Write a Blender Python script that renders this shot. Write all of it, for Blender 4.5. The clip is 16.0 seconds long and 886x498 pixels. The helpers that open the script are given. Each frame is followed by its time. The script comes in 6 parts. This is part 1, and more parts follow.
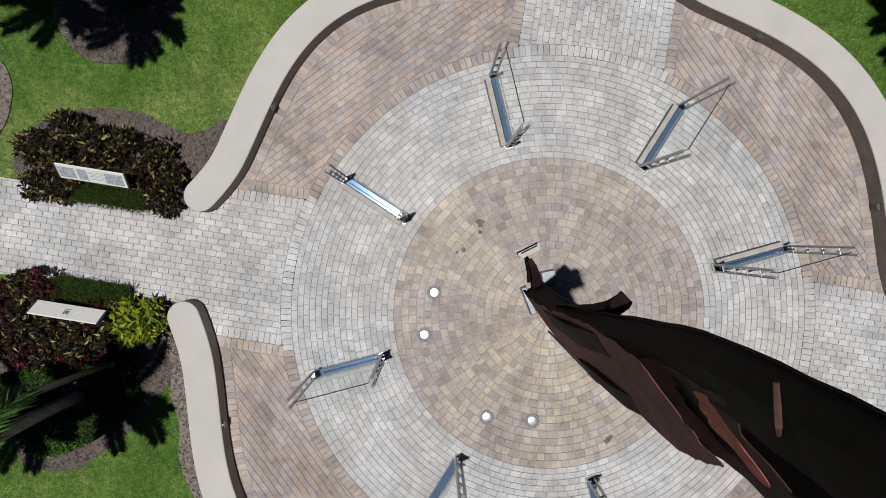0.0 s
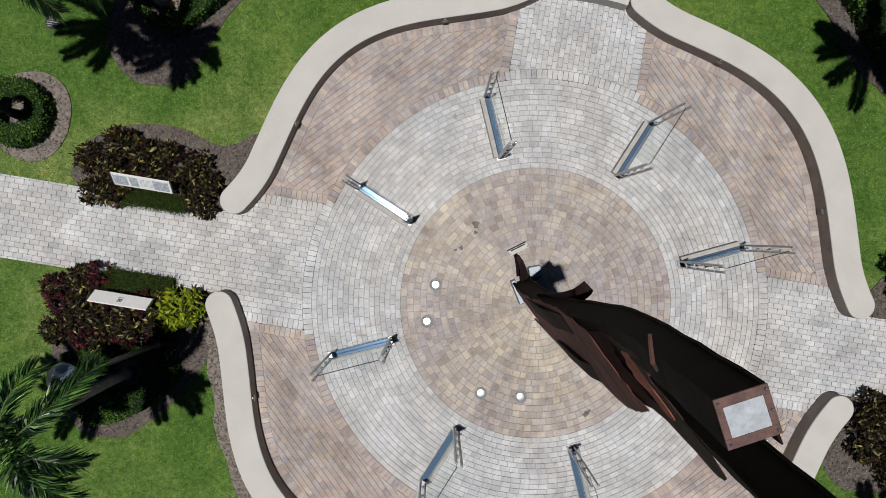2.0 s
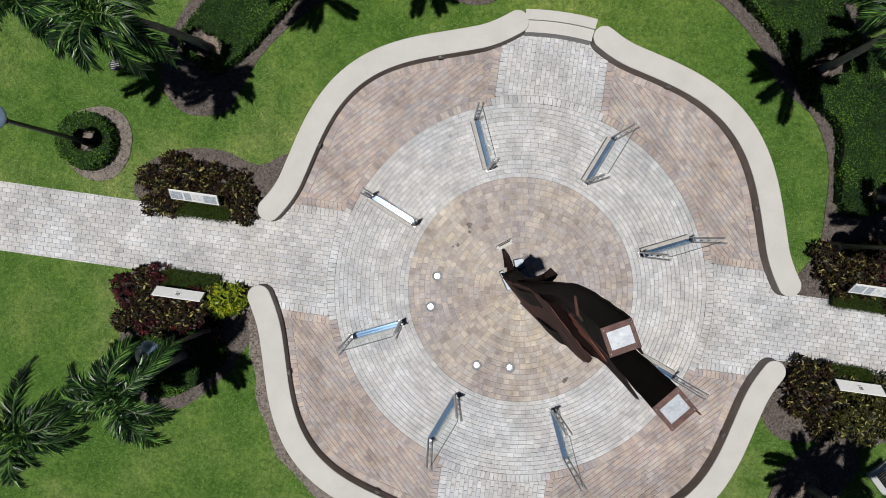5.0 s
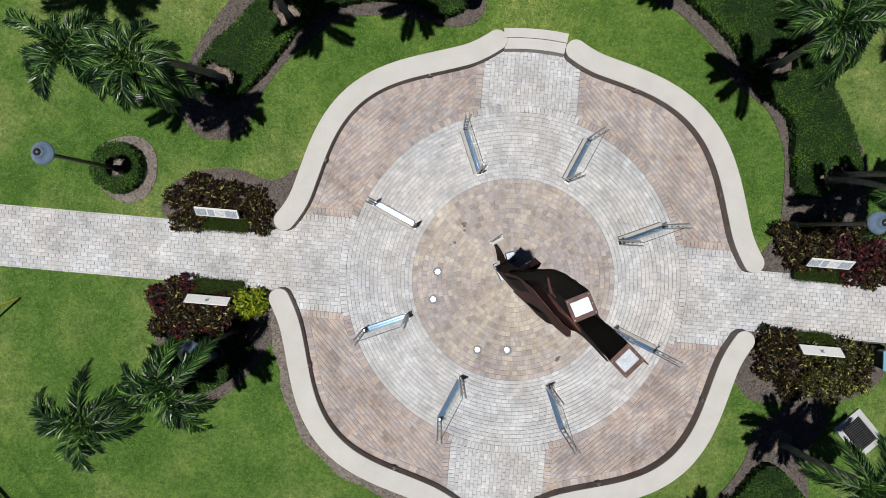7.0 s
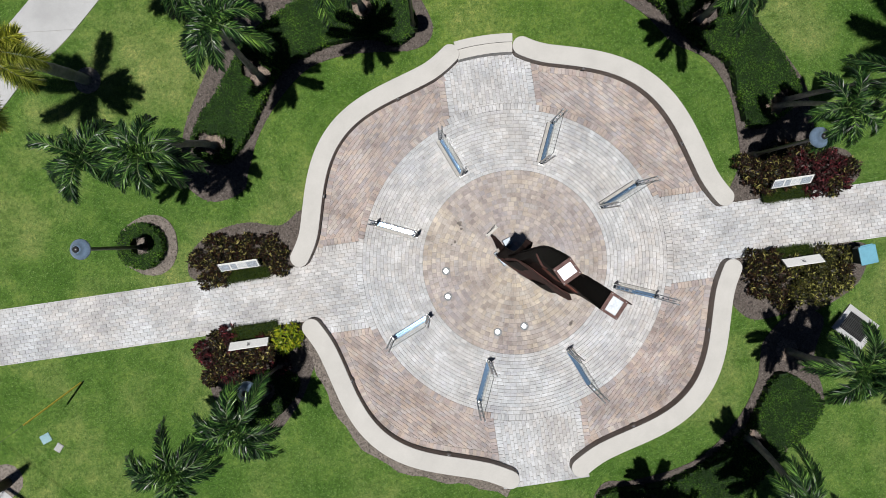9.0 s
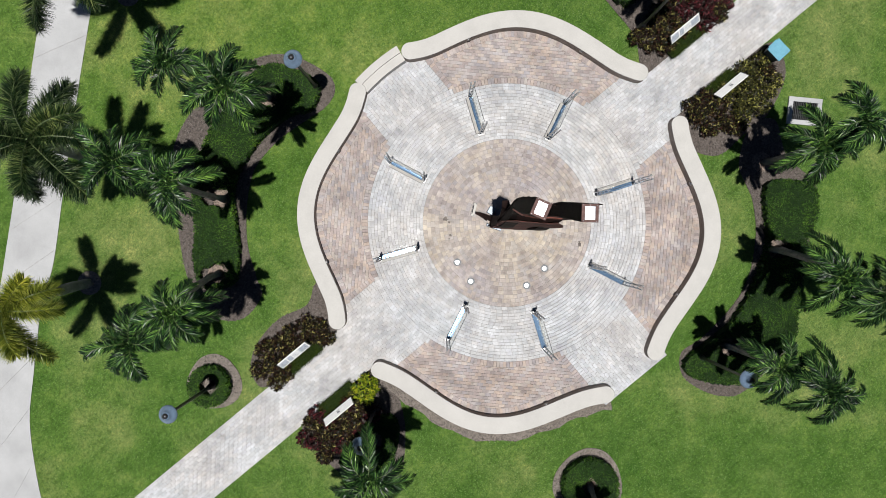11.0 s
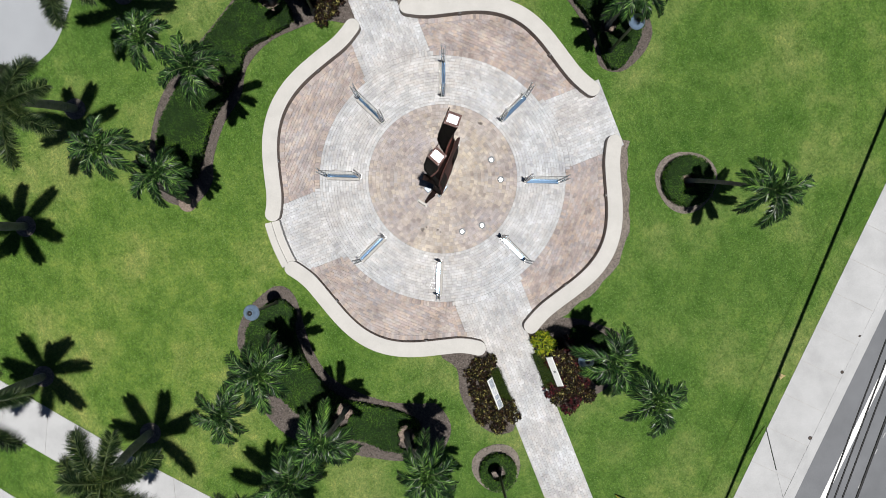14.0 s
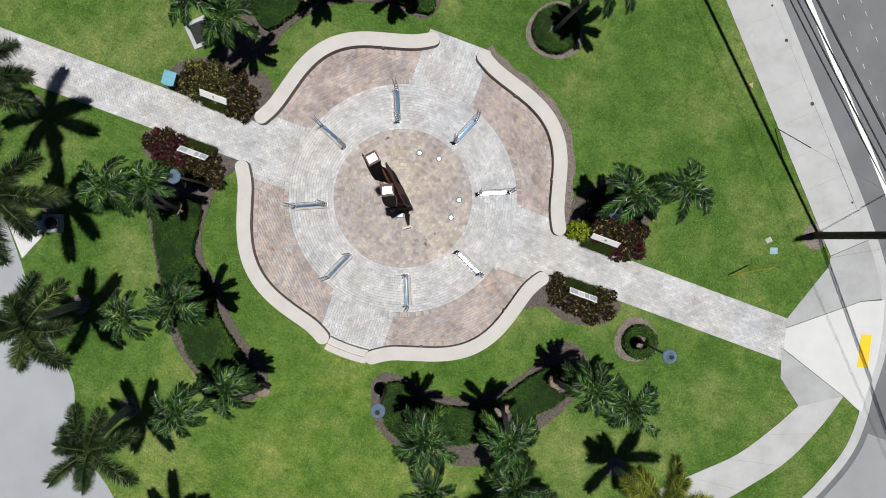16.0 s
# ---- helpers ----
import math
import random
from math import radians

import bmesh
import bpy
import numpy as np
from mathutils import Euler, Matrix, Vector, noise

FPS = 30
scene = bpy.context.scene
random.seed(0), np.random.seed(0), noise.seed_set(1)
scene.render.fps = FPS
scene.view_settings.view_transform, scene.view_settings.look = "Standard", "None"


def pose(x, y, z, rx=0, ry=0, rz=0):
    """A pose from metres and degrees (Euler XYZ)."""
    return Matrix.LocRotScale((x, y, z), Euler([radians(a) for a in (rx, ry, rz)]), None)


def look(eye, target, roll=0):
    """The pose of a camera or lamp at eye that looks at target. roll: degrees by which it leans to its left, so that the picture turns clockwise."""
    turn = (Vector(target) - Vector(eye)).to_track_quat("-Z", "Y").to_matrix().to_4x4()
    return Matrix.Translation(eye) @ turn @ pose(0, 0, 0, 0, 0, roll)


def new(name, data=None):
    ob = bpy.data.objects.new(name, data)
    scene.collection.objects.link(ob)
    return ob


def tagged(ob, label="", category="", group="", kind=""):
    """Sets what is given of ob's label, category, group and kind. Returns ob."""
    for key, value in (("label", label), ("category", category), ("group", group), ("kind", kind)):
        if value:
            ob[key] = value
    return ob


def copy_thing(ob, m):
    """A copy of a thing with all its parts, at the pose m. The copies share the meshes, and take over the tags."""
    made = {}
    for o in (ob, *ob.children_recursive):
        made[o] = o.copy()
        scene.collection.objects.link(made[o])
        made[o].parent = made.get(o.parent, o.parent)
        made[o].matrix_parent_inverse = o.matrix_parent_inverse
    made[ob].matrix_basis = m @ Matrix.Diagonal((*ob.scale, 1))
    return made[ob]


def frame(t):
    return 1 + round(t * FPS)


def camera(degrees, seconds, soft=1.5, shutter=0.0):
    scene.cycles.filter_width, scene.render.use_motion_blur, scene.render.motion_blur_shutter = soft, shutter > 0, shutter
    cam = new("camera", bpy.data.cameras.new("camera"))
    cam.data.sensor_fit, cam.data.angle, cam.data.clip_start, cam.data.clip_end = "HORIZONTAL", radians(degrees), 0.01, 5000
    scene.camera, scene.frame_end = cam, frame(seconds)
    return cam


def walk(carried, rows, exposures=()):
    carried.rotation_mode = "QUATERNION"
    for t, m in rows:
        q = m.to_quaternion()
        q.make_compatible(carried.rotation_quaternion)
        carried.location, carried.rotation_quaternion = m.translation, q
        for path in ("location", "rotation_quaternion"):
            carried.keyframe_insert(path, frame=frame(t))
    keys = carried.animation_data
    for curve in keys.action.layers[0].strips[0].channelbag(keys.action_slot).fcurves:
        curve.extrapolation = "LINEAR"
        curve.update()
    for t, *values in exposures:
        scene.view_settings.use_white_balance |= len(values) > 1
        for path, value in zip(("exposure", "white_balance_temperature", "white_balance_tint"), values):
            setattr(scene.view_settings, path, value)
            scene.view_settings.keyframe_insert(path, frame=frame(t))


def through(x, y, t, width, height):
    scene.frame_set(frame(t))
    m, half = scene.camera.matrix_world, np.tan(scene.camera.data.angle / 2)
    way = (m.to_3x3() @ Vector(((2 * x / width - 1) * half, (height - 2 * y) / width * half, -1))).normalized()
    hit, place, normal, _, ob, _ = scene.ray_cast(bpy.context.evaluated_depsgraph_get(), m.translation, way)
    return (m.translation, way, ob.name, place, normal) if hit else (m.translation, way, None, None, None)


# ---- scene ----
cam = camera(65.7, 16.0, soft=0.55)
PATH = [
    (0, -2.490, 1.100, 13.469, -0.91, -0.81, 9.19),
    (0.5, -2.481, 1.134, 13.985, -0.97, -0.69, 9.30),
    (1, -2.471, 1.148, 14.484, -1.03, -0.58, 9.31),
    (1.5, -2.449, 1.150, 14.981, -1.07, -0.48, 9.33),
    (2, -2.420, 1.146, 15.503, -1.09, -0.39, 9.37),
    (2.5, -2.414, 1.139, 16.034, -1.10, -0.33, 9.29),
    (3, -2.415, 1.143, 16.553, -1.11, -0.31, 9.13),
    (3.5, -2.417, 1.147, 17.074, -1.12, -0.30, 8.76),
    (4, -2.416, 1.150, 17.591, -1.13, -0.30, 8.44),
    (4.8, -2.401, 1.153, 18.444, -1.14, -0.29, 8.19),
    (5.6, -2.382, 1.155, 19.301, -1.15, -0.29, 7.79),
    (6.5, -2.353, 1.154, 20.258, -1.16, -0.28, 6.41),
    (7, -2.332, 1.148, 20.759, -1.14, -0.26, 5.02),
    (7.5, -2.338, 1.156, 21.249, -1.12, -0.21, 2.84),
    (8, -2.350, 1.187, 21.760, -1.10, -0.15, -0.16),
    (8.5, -2.333, 1.218, 22.265, -1.08, -0.11, -3.55),
    (9, -2.280, 1.220, 22.782, -1.08, -0.12, -8.33),
    (9.6, -2.240, 1.214, 23.441, -1.09, -0.15, -15.69),
    (10.2, -2.211, 1.209, 24.107, -1.10, -0.21, -24.76),
    (10.8, -2.183, 1.204, 24.773, -1.11, -0.25, -35.58),
    (11.5, -2.152, 1.190, 25.545, -1.12, -0.30, -50.48),
    (12, -2.141, 1.160, 26.087, -1.12, -0.33, -62.61),
    (12.5, -2.141, 1.125, 26.645, -1.13, -0.35, -75.08),
    (13, -2.135, 1.091, 27.200, -1.13, -0.35, -87.38),
    (13.5, -2.127, 1.041, 27.746, -1.12, -0.34, -99.52),
    (14, -2.108, 1.007, 28.280, -1.11, -0.34, -111.59),
    (14.5, -2.069, 0.988, 28.795, -1.09, -0.34, -123.84),
    (15, -2.042, 0.985, 29.309, -1.07, -0.36, -135.88),
    (15.5, -2.040, 1.004, 29.870, -1.06, -0.40, -147.87),
    (16, -2.033, 1.044, 30.473, -1.04, -0.44, -159.75),
]
EXPOSURE = [(0.0, -0.38, 6570, 10), (3.5, -0.29, 6530, 10), (7.0, -0.14, 6490, 10), (9.0, -0.06, 6480, 10), (12.5, 0.07, 6480, 10), (14.5, 0.03, 6500, 10), (16.0, -0.06, 6500, 10)]
walk(cam, [(t, pose(x, y, z, rx, ry, rz)) for t, x, y, z, rx, ry, rz in PATH], EXPOSURE)

# ---- light: a clear midday sky, the sun almost overhead ----
SUN_LEAN = Vector((-0.055, -0.035, 1.0)).normalized()
world = bpy.data.worlds.new("sky")
scene.world = world
world.use_nodes = True
wn = world.node_tree.nodes
sky = wn.new("ShaderNodeTexSky")
sky.sky_type, sky.sun_disc = "NISHITA", False
sky.air_density, sky.dust_density, sky.ozone_density = 0.32, 0.0, 0.2
sky.sun_elevation = math.asin(SUN_LEAN.z)
sky.sun_rotation = math.atan2(SUN_LEAN.x, SUN_LEAN.y)
world.node_tree.links.new(sky.outputs[0], wn["Background"].inputs[0])
wn["Background"].inputs[1].default_value = 0.05
sun = new("sun", bpy.data.lights.new("sun", "SUN"))
sun.data.energy, sun.data.angle, sun.data.color = 5.0, radians(0.7), (1.0, 0.98, 0.945)
sun.matrix_world = look(SUN_LEAN * 60, (0, 0, 0))

# ---- materials ----


def shader(name, rough=0.8, metal=0.0, spec=0.3):
    m = bpy.data.materials.new(name)
    m.use_nodes = True
    b = m.node_tree.nodes["Principled BSDF"]
    b.inputs["Roughness"].default_value, b.inputs["Metallic"].default_value = rough, metal
    b.inputs["Specular IOR Level"].default_value = spec
    return m, m.node_tree, b


def node(tree, kind, **values):
    n = tree.nodes.new("ShaderNode" + kind)
    for key, value in values.items():
        n.inputs[key].default_value = value
    return n


def world_noise(tree, scale, detail=4.0, rough=0.6):
    geo = tree.nodes.new("ShaderNodeNewGeometry")
    n = node(tree, "TexNoise", Scale=scale, Detail=detail, Roughness=rough)
    tree.links.new(geo.outputs["Position"], n.inputs["Vector"])
    return n


def ramp(tree, source, stops):
    r = tree.nodes.new("ShaderNodeValToRGB")
    e = r.color_ramp.elements
    while len(e) < len(stops):
        e.new(0.5)
    for k, (p, c) in zip(e, stops):
        k.position, k.color = p, (*c, 1)
    tree.links.new(source, r.inputs[0])
    return r


def mix(tree, mode, fac, a, b):
    m = tree.nodes.new("ShaderNodeMix")
    m.data_type, m.blend_type = "RGBA", mode
    for slot, v in ((0, fac), (6, a), (7, b)):
        if isinstance(v, (int, float)):
            m.inputs[slot].default_value = v
        elif isinstance(v, tuple):
            m.inputs[slot].default_value = (*v, 1)
        else:
            tree.links.new(v, m.inputs[slot])
    return m.outputs[2]


def bump(tree, bsdf, height, strength=0.3, distance=0.01):
    b = node(tree, "Bump", Strength=strength, Distance=distance)
    tree.links.new(height, b.inputs["Height"])
    tree.links.new(b.outputs[0], bsdf.inputs["Normal"])


def plain(name, colour, rough=0.8, metal=0.0, spec=0.3, vary=0.15, scale=6.0, grain=60.0, relief=0.15, dirt=None):
    """A worn surface of one colour, with stains and grain."""
    m, t, b = shader(name, rough, metal, spec)
    big, fine = world_noise(t, scale, 5), world_noise(t, grain, 3)
    lo, hi = tuple(c * (1 - vary) for c in colour), tuple(min(1, c * (1 + vary)) for c in colour)
    col = ramp(t, big.outputs[0], [(0.3, dirt or lo), (0.5, colour), (0.72, hi)])
    g = ramp(t, fine.outputs[0], [(0.3, (0.8, 0.8, 0.8)), (0.7, (1.12, 1.12, 1.12))])
    t.links.new(mix(t, "MULTIPLY", 0.7, col.outputs[0], g.outputs[0]), b.inputs["Base Color"])
    if relief:
        bump(t, b, fine.outputs[0], relief)
    return m


def paver_material(name, tones, stain, island=False, drift_lo=(0.96, 0.98, 1.0), drift_hi=(1.03, 1.0, 0.97), heart=None):
    """Cast stone pavers: a tone each, cloudy weathering over several stones, gritty faces."""
    m, t, b = shader(name, 0.88, 0.0, 0.22)
    if island:
        src = t.nodes.new("ShaderNodeNewGeometry").outputs["Random Per Island"]
    else:
        src = t.nodes.new("ShaderNodeObjectInfo").outputs["Random"]
    n = len(tones)
    r = ramp(t, src, [(i / n, c) for i, c in enumerate(tones)])
    r.color_ramp.interpolation = "CONSTANT"
    cloud = world_noise(t, 0.9, 8, 0.72)
    patch = ramp(t, cloud.outputs[0], [(0.34, stain), (0.5, (1, 1, 1)), (0.60, (1.16, 1.17, 1.18)), (0.70, (1.36, 1.38, 1.40))])
    blot = ramp(t, world_noise(t, 4.2, 6, 0.75).outputs[0], [(0.30, (0.66, 0.65, 0.64)), (0.44, (1, 1, 1)), (0.58, (1.02, 1.02, 1.02)), (0.70, (1.25, 1.25, 1.26))])
    drift = ramp(t, world_noise(t, 0.33, 3, 0.5).outputs[0], [(0.36, drift_lo), (0.62, drift_hi)])
    fine = world_noise(t, 45, 5, 0.75)
    grit = ramp(t, fine.outputs[0], [(0.28, (0.72, 0.72, 0.72)), (0.72, (1.16, 1.16, 1.16))])
    col = mix(t, "MULTIPLY", 1.0, mix(t, "MULTIPLY", 1.0, r.outputs[0], patch.outputs[0]), drift.outputs[0])
    if heart:
        # the innermost rings were laid in creamier stone
        away = t.nodes.new("ShaderNodeVectorMath")
        away.operation = "LENGTH"
        t.links.new(t.nodes.new("ShaderNodeNewGeometry").outputs["Position"], away.inputs[0])
        near = ramp(t, away.outputs["Value"], [(0.0, heart), (1.0, (1, 1, 1))])
        span = node(t, "MapRange")
        span.inputs[1].default_value, span.inputs[2].default_value = 0.6, 2.0
        t.links.new(away.outputs["Value"], span.inputs[0])
        t.links.new(span.outputs[0], near.inputs[0])
        col = mix(t, "MULTIPLY", 1.0, col, near.outputs[0])
    col = mix(t, "MULTIPLY", 0.85, col, blot.outputs[0])
    t.links.new(mix(t, "MULTIPLY", 0.8, col, grit.outputs[0]), b.inputs["Base Color"])
    bump(t, b, fine.outputs[0], 0.35, 0.006)
    return m


def leaf_material(name, tones, rough=0.45, through=0.35, spec=0.12, patchy=0.0):
    """Leaves: a tone for each, some light passing through."""
    m, t, b = shader(name, rough, 0.0, spec)
    src = t.nodes.new("ShaderNodeNewGeometry").outputs["Random Per Island"]
    n = len(tones)
    r = ramp(t, src, [(i / max(1, n - 1), c) for i, c in enumerate(tones)])
    colour = r.outputs[0]
    if patchy:
        drift = ramp(t, world_noise(t, patchy, 3, 0.6).outputs[0], [(0.36, (0.45, 0.5, 0.5)), (0.5, (1, 1, 1)), (0.66, (1.8, 1.6, 1.25))])
        colour = mix(t, "MULTIPLY", 1.0, colour, drift.outputs[0])
    t.links.new(colour, b.inputs["Base Color"])
    tr = node(t, "BsdfTranslucent")
    t.links.new(colour, tr.inputs[0])
    mx = t.nodes.new("ShaderNodeMixShader")
    mx.inputs[0].default_value = through
    t.links.new(b.outputs[0], mx.inputs[1])
    t.links.new(tr.outputs[0], mx.inputs[2])
    t.links.new(mx.outputs[0], t.nodes["Material Output"].inputs[0])
    return m


def grass_material():
    m, t, b = shader("lawn_grass", 0.9, 0.0, 0.12)
    big, mid, clump, fine = world_noise(t, 0.22, 5, 0.6), world_noise(t, 1.3, 8, 0.75), world_noise(t, 9, 6, 0.8), world_noise(t, 42, 4, 0.85)
    c1 = ramp(t, big.outputs[0], [(0.33, (0.039, 0.094, 0.013)), (0.5, (0.069, 0.130, 0.025)), (0.64, (0.134, 0.180, 0.055))])
    c2 = ramp(t, mid.outputs[0], [(0.34, (0.58, 0.69, 0.50)), (0.5, (1, 1, 1)), (0.64, (1.52, 1.28, 1.42))])
    c3 = ramp(t, clump.outputs[0], [(0.36, (0.50, 0.56, 0.46)), (0.5, (1, 1, 1)), (0.64, (1.52, 1.42, 1.36))])
    c4 = ramp(t, fine.outputs[0], [(0.36, (0.52, 0.56, 0.48)), (0.5, (1, 1, 1)), (0.64, (1.55, 1.48, 1.30))])
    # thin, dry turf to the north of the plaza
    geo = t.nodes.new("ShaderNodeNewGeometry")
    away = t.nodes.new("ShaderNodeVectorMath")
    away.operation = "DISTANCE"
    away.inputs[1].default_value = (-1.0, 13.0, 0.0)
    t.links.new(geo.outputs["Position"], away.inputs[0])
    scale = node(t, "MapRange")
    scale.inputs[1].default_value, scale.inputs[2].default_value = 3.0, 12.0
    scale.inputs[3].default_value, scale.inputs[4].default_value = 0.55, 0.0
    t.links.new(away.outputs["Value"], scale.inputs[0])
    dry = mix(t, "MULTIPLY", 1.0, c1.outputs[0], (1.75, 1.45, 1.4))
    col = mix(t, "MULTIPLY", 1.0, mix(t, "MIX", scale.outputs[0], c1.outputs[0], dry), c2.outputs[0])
    col = mix(t, "MULTIPLY", 1.0, col, c3.outputs[0])
    t.links.new(mix(t, "MULTIPLY", 1.0, col, c4.outputs[0]), b.inputs["Base Color"])
    bump(t, b, clump.outputs[0], 0.25, 0.02)
    return m


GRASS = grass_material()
BLADE = leaf_material("grass_blades", [(0.037, 0.090, 0.017), (0.063, 0.130, 0.027), (0.100, 0.182, 0.043), (0.22, 0.31, 0.11)], 0.5, 0.25)
GREY_TONES = [(0.431, 0.431, 0.438), (0.465, 0.467, 0.476), (0.407, 0.412, 0.421), (0.488, 0.487, 0.493), (0.448, 0.447, 0.449), (0.504, 0.505, 0.513), (0.47, 0.458, 0.454), (0.436, 0.434, 0.451)]
TAN_TONES = [(0.383, 0.316, 0.285), (0.346, 0.291, 0.277), (0.414, 0.338, 0.294), (0.369, 0.308, 0.289), (0.321, 0.291, 0.294), (0.425, 0.356, 0.313), (0.301, 0.262, 0.253), (0.389, 0.344, 0.314), (0.388, 0.339, 0.323), (0.381, 0.342, 0.332)]
GOLD_TONES = [(0.406, 0.363, 0.342), (0.357, 0.322, 0.307), (0.438, 0.393, 0.365), (0.39, 0.359, 0.353), (0.333, 0.305, 0.301), (0.453, 0.405, 0.362), (0.398, 0.364, 0.353), (0.368, 0.347, 0.347), (0.4, 0.356, 0.318), (0.315, 0.281, 0.269)]
GREY = [paver_material("grey_paver" + s, GREY_TONES, (0.77, 0.765, 0.77), i) for s, i in (("", False), ("_field", True))]
TAN = [paver_material("tan_paver" + s, TAN_TONES, (0.69, 0.67, 0.66), i, (0.94, 0.96, 0.98), (1.03, 1.0, 0.97)) for s, i in (("", False), ("_field", True))]
GOLD = [paver_material("honey_paver" + s, GOLD_TONES, (0.74, 0.72, 0.72), i, (0.88, 0.86, 0.90), (1.07, 1.04, 0.96), (1.02, 1.005, 0.955)) for s, i in (("", False), ("_field", True))]
SAND = plain("joint_sand", (0.33, 0.31, 0.285), 0.95, vary=0.25, grain=90)
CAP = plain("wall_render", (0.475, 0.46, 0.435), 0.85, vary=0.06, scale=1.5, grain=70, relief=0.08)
# brown wall sides, with part of their shading put into the darker colour
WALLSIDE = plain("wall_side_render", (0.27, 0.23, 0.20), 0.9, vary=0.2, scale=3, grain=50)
CONCRETE = plain("sidewalk_concrete", (0.40, 0.402, 0.405), 0.85, vary=0.12, scale=0.9, grain=55)
NEWCONC = plain("ramp_concrete", (0.53, 0.535, 0.535), 0.85, vary=0.05, scale=0.9, grain=55)
OLDCONC = plain("grey_apron_concrete", (0.34, 0.345, 0.35), 0.85, vary=0.15, scale=0.7, grain=55)
ASPHALT = plain("asphalt", (0.15, 0.155, 0.165), 0.9, vary=0.15, scale=0.5, grain=80, relief=0.4)
PARKING = plain("parking_concrete", (0.305, 0.318, 0.338), 0.85, vary=0.08, scale=0.4, grain=50)
DRIVE = plain("drive_concrete", (0.265, 0.272, 0.288), 0.85, vary=0.08, scale=0.4, grain=50)
WORNPAINT = plain("worn_road_paint", (0.36, 0.36, 0.36), 0.8, vary=0.25, scale=9)
PAINT = plain("road_paint", (0.75, 0.75, 0.73), 0.7, vary=0.08, scale=3)
YELLOW = plain("tactile_yellow", (0.80, 0.50, 0.02), 0.7, vary=0.06, scale=4)
MULCH = plain("mulch", (0.098, 0.082, 0.073), 0.95, vary=0.55, scale=14, grain=36, relief=1.0, dirt=(0.036, 0.030, 0.027))
SOIL = plain("pale_mulch", (0.185, 0.160, 0.140), 0.95, vary=0.45, scale=14, grain=36, relief=1.0, dirt=(0.085, 0.072, 0.064))
CHIP = plain("wood_chips", (0.205, 0.160, 0.130), 0.9, vary=0.5, scale=16, grain=40, relief=1.0)
RUST = plain("weathered_steel", (0.016, 0.009, 0.008), 0.85, 0.0, 0.12, vary=0.5, scale=2.2, grain=30, relief=0.35, dirt=(0.013, 0.008, 0.007))
RUSTRED = plain("bright_rust", (0.20, 0.068, 0.050), 0.85, 0.0, 0.15, vary=0.4, scale=5, grain=30, relief=0.35)
STEEL = plain("brushed_stainless", (0.32, 0.325, 0.33), 0.34, 1.0, 0.5, vary=0.04, scale=4, grain=90, relief=0.02)
DARKSTEEL = plain("dark_steel", (0.22, 0.22, 0.22), 0.4, 1.0, 0.5, vary=0.1, scale=4, relief=0.02)
# sill steel: the blue of the reflected sky is put into the base colour
SILLSTEEL = plain("sky_painted_steel", (0.17, 0.28, 0.43), 0.10, 0.62, 0.5, vary=0.06, scale=3, relief=0.0)
MIRROR = plain("polished_steel", (0.62, 0.64, 0.66), 0.26, 0.6, 0.5, vary=0.02, scale=3, relief=0.0)
BLACKPAINT = plain("black_pole_paint", (0.02, 0.02, 0.022), 0.4, 0.0, 0.5, vary=0.1)
LAMPBLUE = plain("lamp_cap_enamel", (0.13, 0.185, 0.26), 0.2, 0.0, 0.6, vary=0.2, scale=5, relief=0.02)
BARK = plain("palm_bark", (0.17, 0.158, 0.14), 0.9, vary=0.3, scale=5, grain=25, relief=0.5)
ROYALBARK = plain("royal_palm_bark", (0.19, 0.187, 0.18), 0.85, vary=0.3, scale=4, grain=25, relief=0.3)
POLEWOOD = plain("utility_pole_wood", (0.060, 0.047, 0.040), 0.9, vary=0.3, scale=3, grain=30, relief=0.5)
CABLE = plain("cable_rubber", (0.012, 0.012, 0.013), 0.6, vary=0.1, relief=0)
WHITEPANEL = plain("sign_board_white", (0.78, 0.78, 0.76), 0.5, vary=0.03, relief=0)
INKBLUE = plain("sign_print_blue_grey", (0.38, 0.42, 0.47), 0.6, vary=0.5, scale=26, grain=60, relief=0)
INKBLACK = plain("sign_print_black", (0.03, 0.03, 0.035), 0.6, vary=0.2, relief=0)
BINBLUE = plain("bin_blue_plastic", (0.13, 0.33, 0.43), 0.5, vary=0.1, relief=0.03)
BINDARK = plain("bin_dark_plastic", (0.03, 0.045, 0.05), 0.5, vary=0.1, relief=0.03)
BOXBLUE = plain("meter_lid_blue", (0.24, 0.38, 0.42), 0.6, vary=0.15, scale=9)
GRATE = plain("cast_iron_grate", (0.05, 0.05, 0.052), 0.6, 0.6, vary=0.2)
STICK = plain("yellow_bamboo_stake", (0.42, 0.36, 0.05), 0.6, vary=0.2)
PALMLEAF = leaf_material("palm_leaf", [(0.003, 0.009, 0.004), (0.006, 0.020, 0.007), (0.012, 0.036, 0.010), (0.036, 0.094, 0.022), (0.13, 0.25, 0.055)], 0.34, 0.12, 0.3, 1.3)
ROYALLEAF = leaf_material("royal_palm_leaf", [(0.004, 0.011, 0.004), (0.009, 0.024, 0.009), (0.020, 0.045, 0.015), (0.046, 0.080, 0.027), (0.17, 0.22, 0.085)], 0.4, 0.08, 0.2, 0.7)
FRONDRIB = plain("frond_rib", (0.075, 0.105, 0.038), 0.5, vary=0.15)
